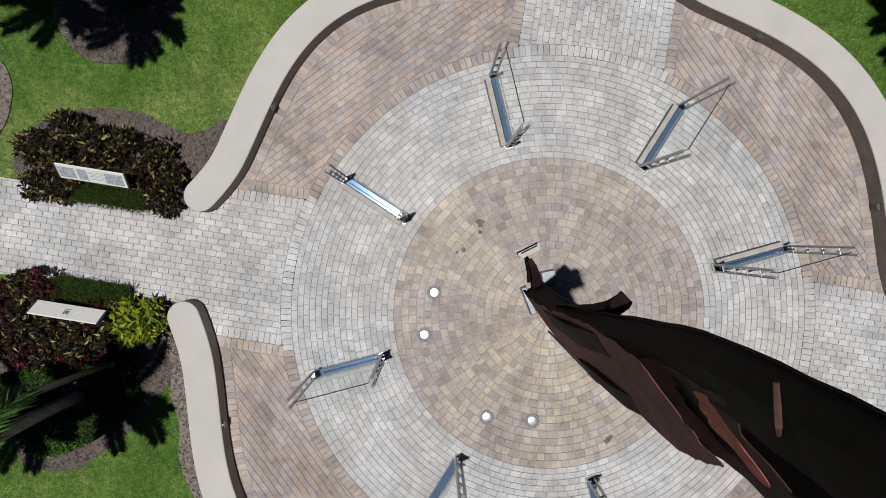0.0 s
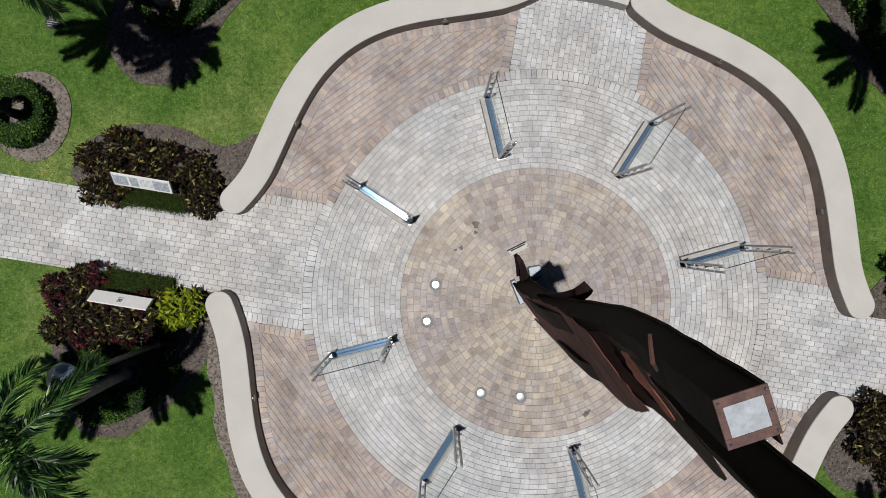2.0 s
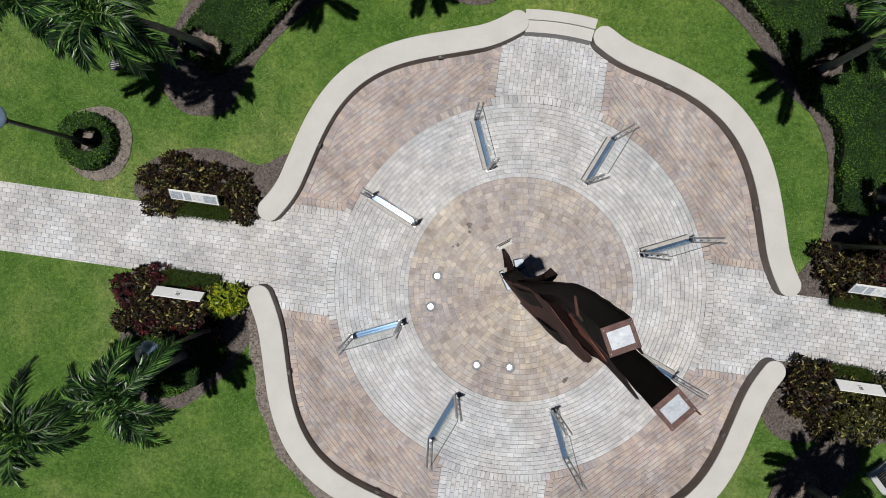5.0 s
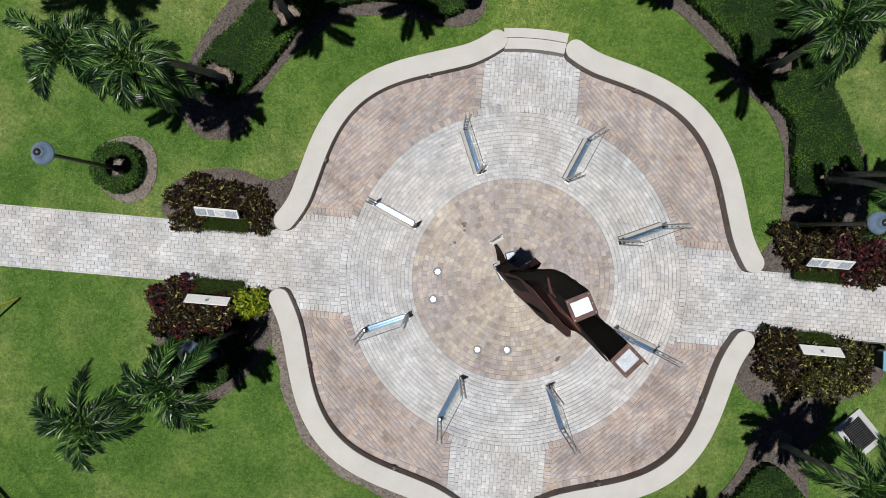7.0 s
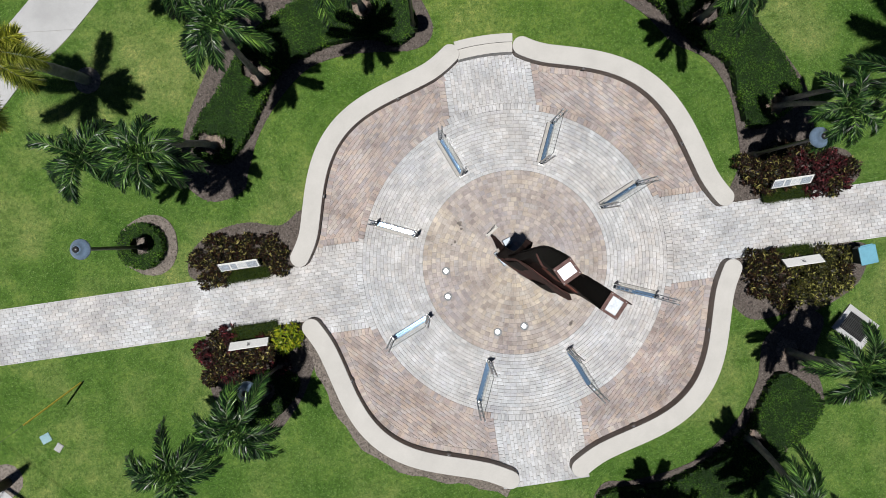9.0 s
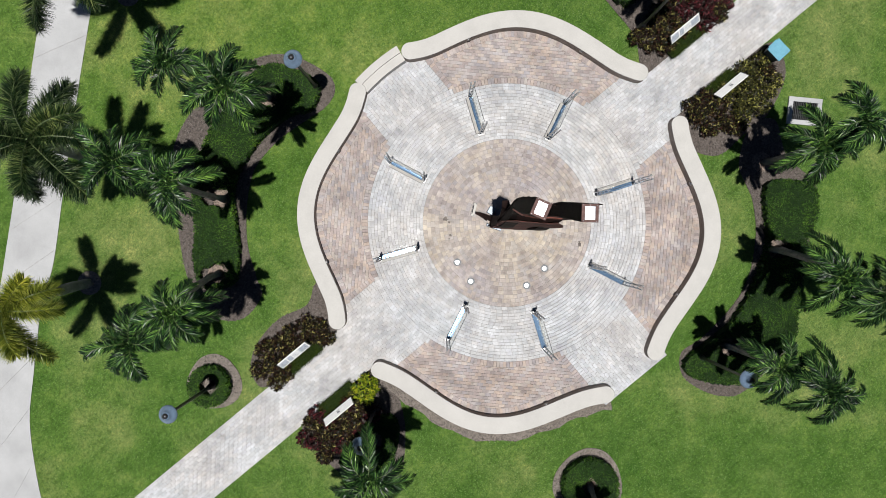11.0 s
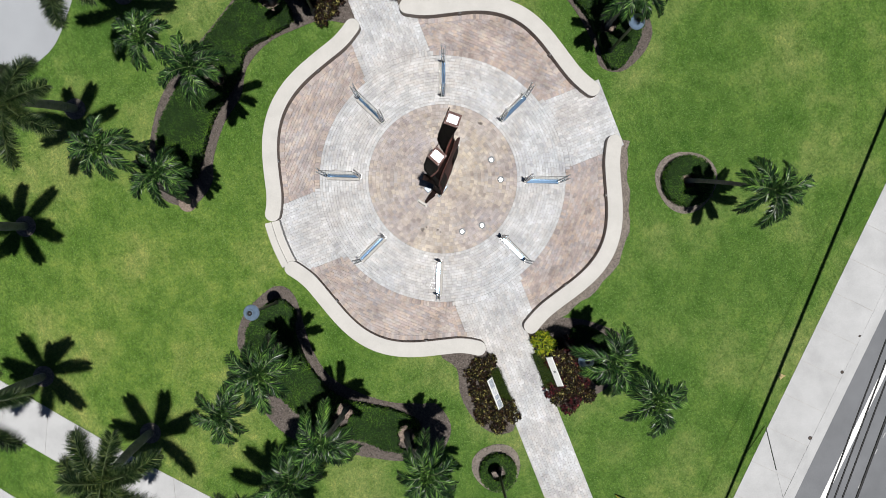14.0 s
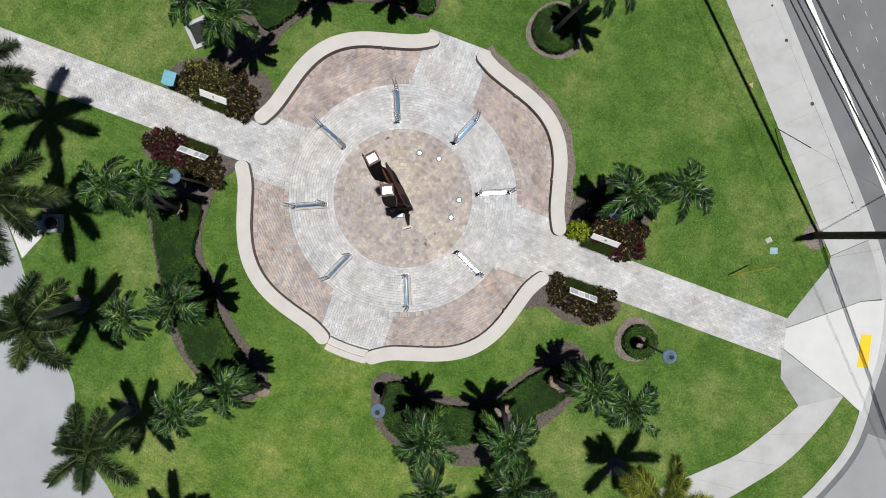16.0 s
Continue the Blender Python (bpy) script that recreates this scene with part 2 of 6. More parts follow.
CROTON = leaf_material("croton_leaf", [(0.006, 0.005, 0.005), (0.012, 0.007, 0.006), (0.009, 0.013, 0.005), (0.026, 0.009, 0.008), (0.014, 0.016, 0.006), (0.016, 0.008, 0.007), (0.05, 0.028, 0.012), (0.07, 0.075, 0.018), (0.36, 0.31, 0.11)], 0.42, 0.05, 0.12)
CROTONRED = leaf_material("red_croton_leaf", [(0.014, 0.008, 0.008), (0.034, 0.010, 0.012), (0.014, 0.012, 0.009), (0.06, 0.012, 0.016), (0.024, 0.010, 0.010), (0.17, 0.03, 0.035)], 0.4, 0.1)
CROTONGOLD = leaf_material("gold_croton_leaf", [(0.012, 0.014, 0.008), (0.03, 0.036, 0.010), (0.016, 0.012, 0.009), (0.05, 0.05, 0.012), (0.08, 0.075, 0.016), (0.36, 0.35, 0.10)], 0.4, 0.1)
LIME = leaf_material("lime_croton_leaf", [(0.03, 0.06, 0.008), (0.10, 0.16, 0.012), (0.20, 0.26, 0.018), (0.30, 0.33, 0.02), (0.42, 0.40, 0.03)], 0.4, 0.3)
HEDGELEAF = leaf_material("hedge_leaf", [(0.007, 0.020, 0.003), (0.014, 0.042, 0.005), (0.035, 0.090, 0.011), (0.080, 0.155, 0.022)], 0.55, 0.12, 0.12, 1.2)
MONDO = leaf_material("border_grass_leaf", [(0.022, 0.038, 0.007), (0.040, 0.064, 0.010), (0.072, 0.10, 0.017)], 0.5, 0.2)
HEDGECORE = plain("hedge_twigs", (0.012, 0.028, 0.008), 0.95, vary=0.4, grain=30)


def glass_material():
    m, t, b = shader("clear_glass", 0.02, 0.0, 0.5)
    b.inputs["Base Color"].default_value = (0.93, 0.97, 0.96, 1)
    b.inputs["Transmission Weight"].default_value = 1.0
    b.inputs["IOR"].default_value = 1.05
    return m


GLASS = glass_material()

# ---- building helpers ----


def mesh(name, verts, faces, mats=(), smooth=False, index=None):
    me = bpy.data.meshes.new(name)
    me.from_pydata([tuple(v) for v in verts], [], [tuple(f) for f in faces])
    for m in mats:
        me.materials.append(m)
    if smooth:
        me.polygons.foreach_set("use_smooth", [True] * len(me.polygons))
    if index is not None:
        me.polygons.foreach_set("material_index", list(index))
    me.update()
    return me


def solid(name, verts, faces, mat, parent=None, label="", smooth=False):
    ob = new(name, mesh(name, verts, faces, (mat,), smooth))
    if parent is not None:
        ob.parent = parent
    return tagged(ob, label)


def part(name, bm, mat, parent, label="", smooth=False):
    me = bpy.data.meshes.new(name)
    bmesh.ops.recalc_face_normals(bm, faces=bm.faces)
    bm.to_mesh(me)
    bm.free()
    me.materials.append(mat)
    if smooth:
        me.polygons.foreach_set("use_smooth", [True] * len(me.polygons))
    ob = new(name, me)
    if parent is not None:
        ob.parent = parent
    return tagged(ob, label)


def thing(name, m, label, category, group=""):
    ob = new(name)
    ob.matrix_world = m
    ob.empty_display_size = 0.2
    return tagged(ob, label, category, group)


def box(bm, sx, sy, sz, m=Matrix.Identity(4), bevel=0.0):
    """A block with its base at z 0, added to bm; bevel rounds its edges."""
    r = bmesh.ops.create_cube(bm, size=1.0)
    bmesh.ops.transform(bm, matrix=m @ Matrix.Translation((0, 0, sz / 2)) @ Matrix.Diagonal((sx, sy, sz, 1)), verts=r["verts"])
    if bevel:
        es = list({e for v in r["verts"] for e in v.link_edges})
        bmesh.ops.bevel(bm, geom=es, offset=bevel, segments=2, affect="EDGES", profile=0.5)
    return bm


def lathe(rings, n=20, cap=True):
    """Vertices and faces of a turned form: rings of (radius, z)."""
    vs, fs = [], []
    for r, z in rings:
        vs += [(r * math.cos(2 * math.pi * i / n), r * math.sin(2 * math.pi * i / n), z) for i in range(n)]
    for k in range(len(rings) - 1):
        for i in range(n):
            j = (i + 1) % n
            fs.append((k * n + i, k * n + j, (k + 1) * n + j, (k + 1) * n + i))
    if cap:
        fs.append(tuple(reversed(range(n))))
        fs.append(tuple((len(rings) - 1) * n + i for i in range(n)))
    return vs, fs


def tube(points, radii, n=8):
    """Vertices and faces of a tapering round bar along points."""
    vs, fs = [], []
    pts = [Vector(p) for p in points]
    for i, p in enumerate(pts):
        d = (pts[min(i + 1, len(pts) - 1)] - pts[max(i - 1, 0)]).normalized()
        a = d.orthogonal().normalized() if abs(d.z) < 0.9 else (Vector((1, 0, 0)) - d * d.x).normalized()
        b = d.cross(a)
        r = radii[i] if isinstance(radii, (list, tuple)) else radii
        vs += [p + r * (math.cos(2 * math.pi * k / n) * a + math.sin(2 * math.pi * k / n) * b) for k in range(n)]
    for i in range(len(pts) - 1):
        for k in range(n):
            j = (k + 1) % n
            fs.append((i * n + k, i * n + j, (i + 1) * n + j, (i + 1) * n + k))
    fs.append(tuple(reversed(range(n))))
    fs.append(tuple((len(pts) - 1) * n + k for k in range(n)))
    return vs, fs


def smooth_loop(points, steps=6):
    """A closed rounded outline through points."""
    out, n = [], len(points)
    for i in range(n):
        p0, p1, p2, p3 = (Vector(points[(i + k - 1) % n]) for k in range(4))
        for s in range(steps):
            t = s / steps
            out.append(0.5 * (2 * p1 + (p2 - p0) * t + (2 * p0 - 5 * p1 + 4 * p2 - p3) * t * t + (3 * p1 - p0 - 3 * p2 + p3) * t ** 3))
    return [(p.x, p.y) for p in out]


def smooth_line(points, steps=8):
    pts = [points[0], *points, points[-1]]
    out = []
    for i in range(1, len(pts) - 2):
        p0, p1, p2, p3 = (Vector(pts[i + k - 1]) for k in range(4))
        for s in range(steps):
            t = s / steps
            out.append(tuple(0.5 * (2 * p1 + (p2 - p0) * t + (2 * p0 - 5 * p1 + 4 * p2 - p3) * t * t + (3 * p1 - p0 - 3 * p2 + p3) * t ** 3)))
    return out + [tuple(points[-1])]


def slab(name, outline, z0, z1, mat, label="", kind="structure", category="", parent=None):
    """A flat plate with the given outline between two heights."""
    bm = bmesh.new()
    low = [bm.verts.new((x, y, z0)) for x, y in outline]
    top = [bm.verts.new((x, y, z1)) for x, y in outline]
    n = len(outline)
    bm.faces.new(top)
    for i in range(n):
        bm.faces.new((low[i], low[(i + 1) % n], top[(i + 1) % n], top[i]))
    bmesh.ops.triangulate(bm, faces=[f for f in bm.faces if len(f.verts) > 4])
    ob = part(name, bm, mat, parent, label)
    return tagged(ob, label, category, kind=kind)


def inside(p, poly):
    x, y = p
    hit = False
    for (x0, y0), (x1, y1) in zip(poly, poly[1:] + poly[:1]):
        if (y0 > y) != (y1 > y) and x < (x1 - x0) * (y - y0) / (y1 - y0) + x0:
            hit = not hit
    return hit

# ---- ground, road and walks ----
KERB = smooth_line([(11.1, -39.2), (-3.86, -23.16), (-12.73, -13.65), (-16.14, -10.0), (-19.4, -6.5), (-21.1, -4.4), (-21.9, -2.9), (-22.4, -0.9), (-22.5, 0.8), (-22.65, 2.2), (-22.6, 3.6), (-22.15, 5.1), (-21.3, 6.9), (-19.2, 10.1), (-15.6, 14.0), (-8.0, 19.8), (10, 33), (60, 70)], 6)


def ground_sheet():
    """The lawn level and, a kerb's height lower, the level of the streets: one sheet to the horizon."""
    bm = bmesh.new()
    top = [bm.verts.new((x, y, 0)) for x, y in KERB]
    rim = [bm.verts.new((x, y, 0)) for x, y in ((900, 690), (900, -900), (300, -900))]
    bm.faces.new(top + rim)
    low = [bm.verts.new((x, y, -0.15)) for x, y in KERB]
    lrim = [bm.verts.new((x, y, -0.15)) for x, y in ((900, 690), (900, 900), (-900, 900), (-900, -900), (300, -900))]
    bm.faces.new(low + lrim)
    for i in range(len(KERB) - 1):
        bm.faces.new((top[i], top[i + 1], low[i + 1], low[i]))
    bmesh.ops.triangulate(bm, faces=[f for f in bm.faces if len(f.verts) > 4])
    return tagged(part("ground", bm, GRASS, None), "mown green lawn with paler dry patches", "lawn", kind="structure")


def offset_line(line, d):
    out = []
    for i, p in enumerate(line):
        a, b = Vector(line[max(i - 1, 0)]), Vector(line[min(i + 1, len(line) - 1)])
        t = (b - a).normalized()
        out.append((p[0] + t.y * d, p[1] - t.x * d))
    return out


def ribbon(name, line, d0, d1, z0, z1, mat, label, category, kind="structure", parent=None):
    a, b = offset_line(line, d0), offset_line(line, d1)
    vs, fs, n = [], [], len(line)
    for p, q in zip(a, b):
        vs += [(*p, z0), (*q, z0), (*q, z1), (*p, z1)]
    for i in range(n - 1):
        k = 4 * i
        fs += [(k + 3, k + 2, k + 6, k + 7), (k + 1, k + 5, k + 6, k + 2), (k, k + 3, k + 7, k + 4)]
    fs += [(0, 1, 2, 3), (4 * n - 1, 4 * n - 2, 4 * n - 3, 4 * n - 4)]
    ob = solid(name, vs, fs, mat, parent)
    return tagged(ob, label, category, kind=kind)


ground_sheet()
# to the left of the line's way lies the lawn; negative offsets are on the street side
slab("road", [(6, -78), (-60, -78), (-120, -30), (-120, 120), (62, 120)] + [p for p in reversed(offset_line(KERB, -0.05))], -0.15, -0.14, ASPHALT, "grey asphalt street with white lane lines", category="road")
kerb = ribbon("kerb", KERB, -0.02, 0.16, -0.15, 0.028, CONCRETE, "pale concrete kerb along the street", "kerb")
ribbon("gutter", KERB, -0.36, -0.022, -0.15, -0.125, CONCRETE, "pale concrete gutter strip along the kerb", "gutter")
STREET = [p for p in KERB if p[1] < -6.0]
bd, bn = Vector((-0.682, 0.731)), Vector((0.731, 0.682))
face = Vector((-16.14, -10.0))
# roadside sidewalk, in bays
along0 = face.dot(bd)


def on_walk(s, d):
    """The point s along the street and d in from the kerb."""
    return tuple(face + bd * (s - along0) + bn * d)


walkway = slab("sidewalk_base", [on_walk(-12, 0.17), on_walk(9.7, 0.17), on_walk(9.7, 2.02), on_walk(-12, 2.02)], 0.0, 0.012, SAND, "pale concrete roadside sidewalk cast in bays", category="sidewalk")
for i in range(14):
    s1 = -1.17 + 1.555 * (7 - i)
    a, b = s1 - 1.555 + 0.012, s1
    slab("sidewalk_bay", [on_walk(a, 0.165), on_walk(b, 0.165), on_walk(b, 2.03), on_walk(a, 2.03)], 0.0, 0.020 + random.uniform(0, 0.005), CONCRETE, parent=walkway)
for o in walkway.children:
    del o["kind"]
for along_walk, wide in ((0.11, 0.075), (3.15, 0.085), (-1.55, 0.05), (7.9, 0.05)):
    cover = thing("valve_cover", Matrix.Translation((*on_walk(along_walk, 0.235), 0.022)), "small round iron cover set beside the kerb", "valve cover", "covers along the kerb")
    vs, fs = lathe([(wide, 0.0), (wide, 0.007), (wide * 0.9, 0.009)], 14)
    solid("rim", vs, fs, GRATE, cover)
    vs, fs = lathe([(wide * 0.78, 0.009), (wide * 0.7, 0.014), (0.01, 0.015)], 14)
    solid("plug", vs, fs, POLEWOOD, cover)
# lane lines
ribbon("edge_line", STREET, -1.57, -1.35, -0.14, -0.136, PAINT, "solid white painted edge line", "road marking")
for off, pitch in ((-2.62, 0.78), (-3.6, 0.62)):
    for i in range(26):
        a, b = Vector(on_walk(-14 + i * pitch, off)), Vector(on_walk(-14 + i * pitch + 0.24, off))
        w = bn * 0.02
        slab("lane_dash", [tuple(p) for p in (a - w, b - w, b + w, a + w)], -0.14, -0.136, WORNPAINT, "short worn white lane dash", category="road marking")

# corner ramp of pale concrete, with its two grey wings and the tactile mat
slab("corner_apron", [(-17.95, -0.98), (-18.85, -3.7), (-18.78, -4.2), (-20.14, -5.47), (-20.85, -4.6), (-21.7, -3.25), (-20.78, -2.8), (-18.05, -0.53)], 0.0, 0.026, OLDCONC, "grey concrete corner slab beside the ramp", category="pavement")
slab("corner_apron_north", [(-18.35, 0.93), (-18.24, 0.42), (-21.54, 1.48), (-19.80, 2.57), (-18.59, 1.66)], 0.0, 0.026, OLDCONC, "grey concrete corner slab beside the ramp", category="pavement")
slab("kerb_ramp", [(-18.05, -0.50), (-20.77, -2.76), (-21.75, -3.2), (-22.15, -1.9), (-22.4, -0.5), (-22.46, 0.8), (-22.55, 1.85), (-22.3, 1.78), (-21.55, 1.46), (-18.24, 0.39)], 0.0, 0.034, NEWCONC, "bright new concrete kerb ramp", category="ramp")
mat_ob = slab("tactile_mat", [(-21.30, -1.42), (-21.75, -1.55), (-22.10, -0.12), (-21.64, 0.02)], 0.03, 0.042, YELLOW, "bright yellow tactile warning mat", category="tactile mat")
dome_v, dome_f = lathe([(0.012, 0.0), (0.008, 0.005)], 6)
dome = mesh("tactile_domes", dome_v, dome_f, (YELLOW,))
for i in range(6):
    for j in range(18):
        p = Vector((-21.36, -1.36)).lerp(Vector((-21.69, -0.03)), j / 17).lerp(Vector((-21.73, -1.50)).lerp(Vector((-22.05, -0.16)), j / 17), i / 5)
        o = new("dome", dome)
        o.parent, o.location = mat_ob, (p.x, p.y, 0.042)
# curved sidewalk north of the corner, running on beside the lawn
WALK_IN = smooth_line([(-19.79, 2.58), (-19.07, 3.92), (-18.03, 5.51), (-16.85, 6.69), (-15.85, 7.65), (-14.84, 8.6), (-13.6, 9.4), (-10.95, 11.8), (-7.85, 14.5), (-4.35, 17.4), (6.5, 25.8)], 6)
WALK_OUT = smooth_line([(-21.55, 1.46), (-21.14, 2.91), (-20.50, 4.49), (-19.93, 5.50), (-19.20, 6.45), (-18.26, 7.59), (-17.1, 8.7), (-14.8, 10.7), (-12.05, 13.1), (-8.95, 15.9), (-5.45, 18.75), (5.4, 27.2)], 6)
walk_base = slab("sidewalk_north", WALK_IN + WALK_OUT[::-1], 0.0, 0.012, SAND, "pale concrete sidewalk curving through the lawn", category="sidewalk")


def along_line(line, n):
    """n + 1 points at even steps along a line."""
    at, out = [0.0], []
    for p, q in zip(line, line[1:]):
        at.append(at[-1] + math.dist(p, q))
    for i in range(n + 1):
        d, k = at[-1] * i / n, 0
        while k < len(at) - 2 and at[k + 1] < d:
            k += 1
        out.append(Vector(line[k]).lerp(Vector(line[k + 1]), (d - at[k]) / max(1e-9, at[k + 1] - at[k])))
    return out


wi, wo = along_line(WALK_IN, 72), along_line(WALK_OUT, 72)
for i in range(0, 72, 4):
    a, b = wi[i : i + 5], wo[i : i + 5]
    gap = (a[1] - a[0]).normalized() * 0.012
    a, b = [a[0] + gap] + a[1:], [b[0] + gap] + b[1:]
    bay = slab("sidewalk_bay", [tuple(p) for p in a] + [tuple(p) for p in reversed(b)], 0.0, 0.022 + random.uniform(0, 0.004), CONCRETE, parent=walk_base)
    del bay["kind"]
slab("side_street", [(-45, 3.0)] + [p for p in offset_line(KERB, -0.625) if p[1] > 2.6] + [(62, 118), (-60, 118)], -0.142, -0.132, DRIVE, "pale grey concrete side street", category="road")
slab("parking_drive", smooth_line([(24, -1.5), (20.2, 2.9), (16.6, 6.5), (15.5, 7.7), (14.4, 9.1), (13.9, 10.0), (12.2, 11.5), (11.3, 12.3), (10.7, 13.1), (9.9, 15.1), (7.3, 17.1), (4.8, 20.4), (2, 26)], 4) + [(40, 40), (40, -8)], 0.0, 0.012, PARKING, "smooth pale grey concrete parking drive", category="road")

# ---- paving ----
PASS = Vector((-2.3, 1.1))
TOP = 0.034


def shrink(poly, d):
    c = Vector((sum(p[0] for p in poly) / len(poly), sum(p[1] for p in poly) / len(poly)))
    out = []
    for p in poly:
        v = Vector(p) - c
        out.append(tuple(c + v * max(0.3, 1 - d / max(v.length, 1e-6))))
    return out


def clip(poly, nx, ny, d):
    """The part of a convex outline on which nx x + ny y >= d."""
    out = []
    for p, q in zip(poly, poly[1:] + poly[:1]):
        a, b = nx * p[0] + ny * p[1] - d, nx * q[0] + ny * q[1] - d
        if a >= 0:
            out.append(p)
        if (a >= 0) != (b >= 0):
            t = a / (a - b)
            out.append((p[0] + (q[0] - p[0]) * t, p[1] + (q[1] - p[1]) * t))
    return out


def area(poly):
    return 0.5 * sum(p[0] * q[1] - q[0] * p[1] for p, q in zip(poly, poly[1:] + poly[:1]))


def stone(poly, z=TOP, chamfer=0.006):
    """A paver: its outline, with a worn edge round the top."""
    n = len(poly)
    inner = shrink(poly, chamfer * 1.6)
    vs = [(x, y, 0.004) for x, y in poly] + [(x, y, z - chamfer) for x, y in poly] + [(x, y, z) for x, y in inner]
    fs = [tuple(range(2 * n, 3 * n))]
    for i in range(n):
        j = (i + 1) % n
        fs += [(i, j, n + j, n + i), (n + i, n + j, 2 * n + j, 2 * n + i)]
    return vs, fs


class Field:
    """Paving of one area: whole stones that share a mesh, and the cut or far ones joined."""

    def __init__(self, owner, mats, most=300, wear=0.0022, sorts=5):
        self.owner, self.mats, self.most, self.wear, self.sorts = owner, mats, most, wear, sorts
        self.whole, self.cut, self.shared = [], [], {}

    def add(self, key, poly, m):
        """poly in its own frame, m its place; key names the alike ones."""
        c = m @ Vector((sum(p[0] for p in poly) / len(poly), sum(p[1] for p in poly) / len(poly), 0))
        self.whole.append(((c.xy - PASS).length, key, poly, m))

    def add_cut(self, poly):
        if len(poly) >= 3 and abs(area(poly)) > 0.0022:
            self.cut.append(poly if area(poly) > 0 else poly[::-1])

    def tumble(self, poly, rng):
        """A worn outline: corners rounded off, sides a little uneven."""
        out, w = [], self.wear
        c = Vector((sum(p[0] for p in poly) / len(poly), sum(p[1] for p in poly) / len(poly)))
        for i, p in enumerate(poly):
            p, a, b = Vector(p), Vector(poly[i - 1]), Vector(poly[(i + 1) % len(poly)])
            k = rng.uniform(2.0, 4.5) * w
            for q in (a, b):
                e = p + (q - p).normalized() * min(k, (q - p).length * 0.3)
                e += (c - e).normalized() * rng.uniform(-0.2, 1.0) * w
                out.append(tuple(e))
        return out

    def build(self):
        self.whole.sort(key=lambda w: w[0])
        rng = random.Random(len(self.whole))
        for _, key, poly, m in self.whole[: self.most]:
            key = (key, rng.randrange(self.sorts))
            if key not in self.shared:
                self.shared[key] = mesh("paver", *stone(self.tumble(poly, rng)), (self.mats[0],))
            o = new("paver", self.shared[key])
            o.parent = self.owner
            c = Vector((sum(p[0] for p in poly) / len(poly), sum(p[1] for p in poly) / len(poly), 0))
            tip = Matrix.Translation(c) @ pose(0, 0, rng.uniform(-0.003, 0.002), rng.uniform(-0.8, 0.8), rng.uniform(-0.8, 0.8), rng.uniform(-0.7, 0.7)) @ Matrix.Translation(-c)
            o.matrix_basis = m @ tip
        vs, fs = [], []
        rest = [[tuple((m @ Vector((*p, 0))).xy) for p in poly] for _, _, poly, m in self.whole[self.most :]]
        for poly in rest + self.cut:
            v, f = stone(self.tumble(poly, rng) if len(poly) == 4 else poly, TOP + rng.uniform(-0.003, 0.002))
            k = len(vs)
            vs += v
            fs += [tuple(i + k for i in g) for g in f]
        if vs:
            o = solid("paver_field", vs, fs, self.mats[1], self.owner)
            tagged(o, kind="stuff")


def ring_row(field, r0, r1, count, phase, joint=0.005, keep=None, key="row", vary=0.0, rng=None):
    """A row of stones round the centre, between two radii; keep(angle) says which."""
    step = 2 * math.pi / count
    if vary:
        cuts = [i + rng.uniform(-vary, vary) for i in range(count)]
    for i in range(count):
        if vary:
            a0, a1 = cuts[i] * step, (cuts[i + 1] if i + 1 < count else cuts[0] + count) * step
            base, half = (a0 + a1) / 2 + phase, (a1 - a0) / 2
            sizes = round(half / step * 10)
            half = sizes * step / 10
        else:
            base, half, sizes = (i + 0.5) * step + phase, step / 2, 0
        mid = (base + math.pi) % (2 * math.pi) - math.pi
        if keep and not keep(mid):
            continue
        g0, g1 = half - joint / 2 / r0, half - joint / 2 / r1
        poly = [((r0 + joint / 2) * math.cos(-g0), (r0 + joint / 2) * math.sin(-g0)), ((r1 - joint / 2) * math.cos(-g1), (r1 - joint / 2) * math.sin(-g1)),
                ((r1 - joint / 2) * math.cos(g1), (r1 - joint / 2) * math.sin(g1)), ((r0 + joint / 2) * math.cos(g0), (r0 + joint / 2) * math.sin(g0))]
        field.add((key, r0, sizes), poly, Matrix.Rotation(base, 4, "Z"))


WALL_HALF = 0.305
# for each quarter: mean radius, bulge, drift along it, flare of the ends, middle, span of a wave
WALLS = ((7.069, 0.200, -0.013, 0.151, 46.1, 58.2), (7.034, 0.214, 0.006, 0.167, 46.3, 55.0), (7.080, 0.229, 0.063, 0.100, 45.0, 54.3), (7.096, 0.248, 0.040, 0.112, 45.9, 55.6))


def wall_mid(a, q=0):
    """The seat walls' middle line: radius at a degrees (0 to 90) into quarter q."""
    mean, bulge, drift, flare, mid, span = WALLS[q % 4]
    return mean + bulge * math.cos(2 * math.pi * (a - mid) / span) + drift * (a - 45) / 35 + flare * min(max(0.0, abs(a - 45) - 27), 12) ** 2 / 64


def wall_foot(angle):
    """Inner face of the seat walls at an angle round the plaza: radius and outward normal."""
    a = math.degrees(angle) % 90
    q = int(math.degrees(angle) // 90) % 4
    r = wall_mid(a, q)
    slope = (wall_mid(a + 0.5, q) - wall_mid(a - 0.5, q)) / radians(1.0) / r
    er, et = Vector((math.cos(angle), math.sin(angle))), Vector((-math.sin(angle), math.cos(angle)))
    n = (er - et * slope).normalized()
    return er * r - n * WALL_HALF, n


def floor_piece(name, outline, label, category="paving"):
    return slab(name, outline, 0.0, 0.014, SAND, label, category=category)


def circle(r, n=72):
    return [(r * math.cos(2 * math.pi * i / n), r * math.sin(2 * math.pi * i / n)) for i in range(n)]


R_DISC, R_RING, R_EDGE = 3.06, 5.06, 5.27
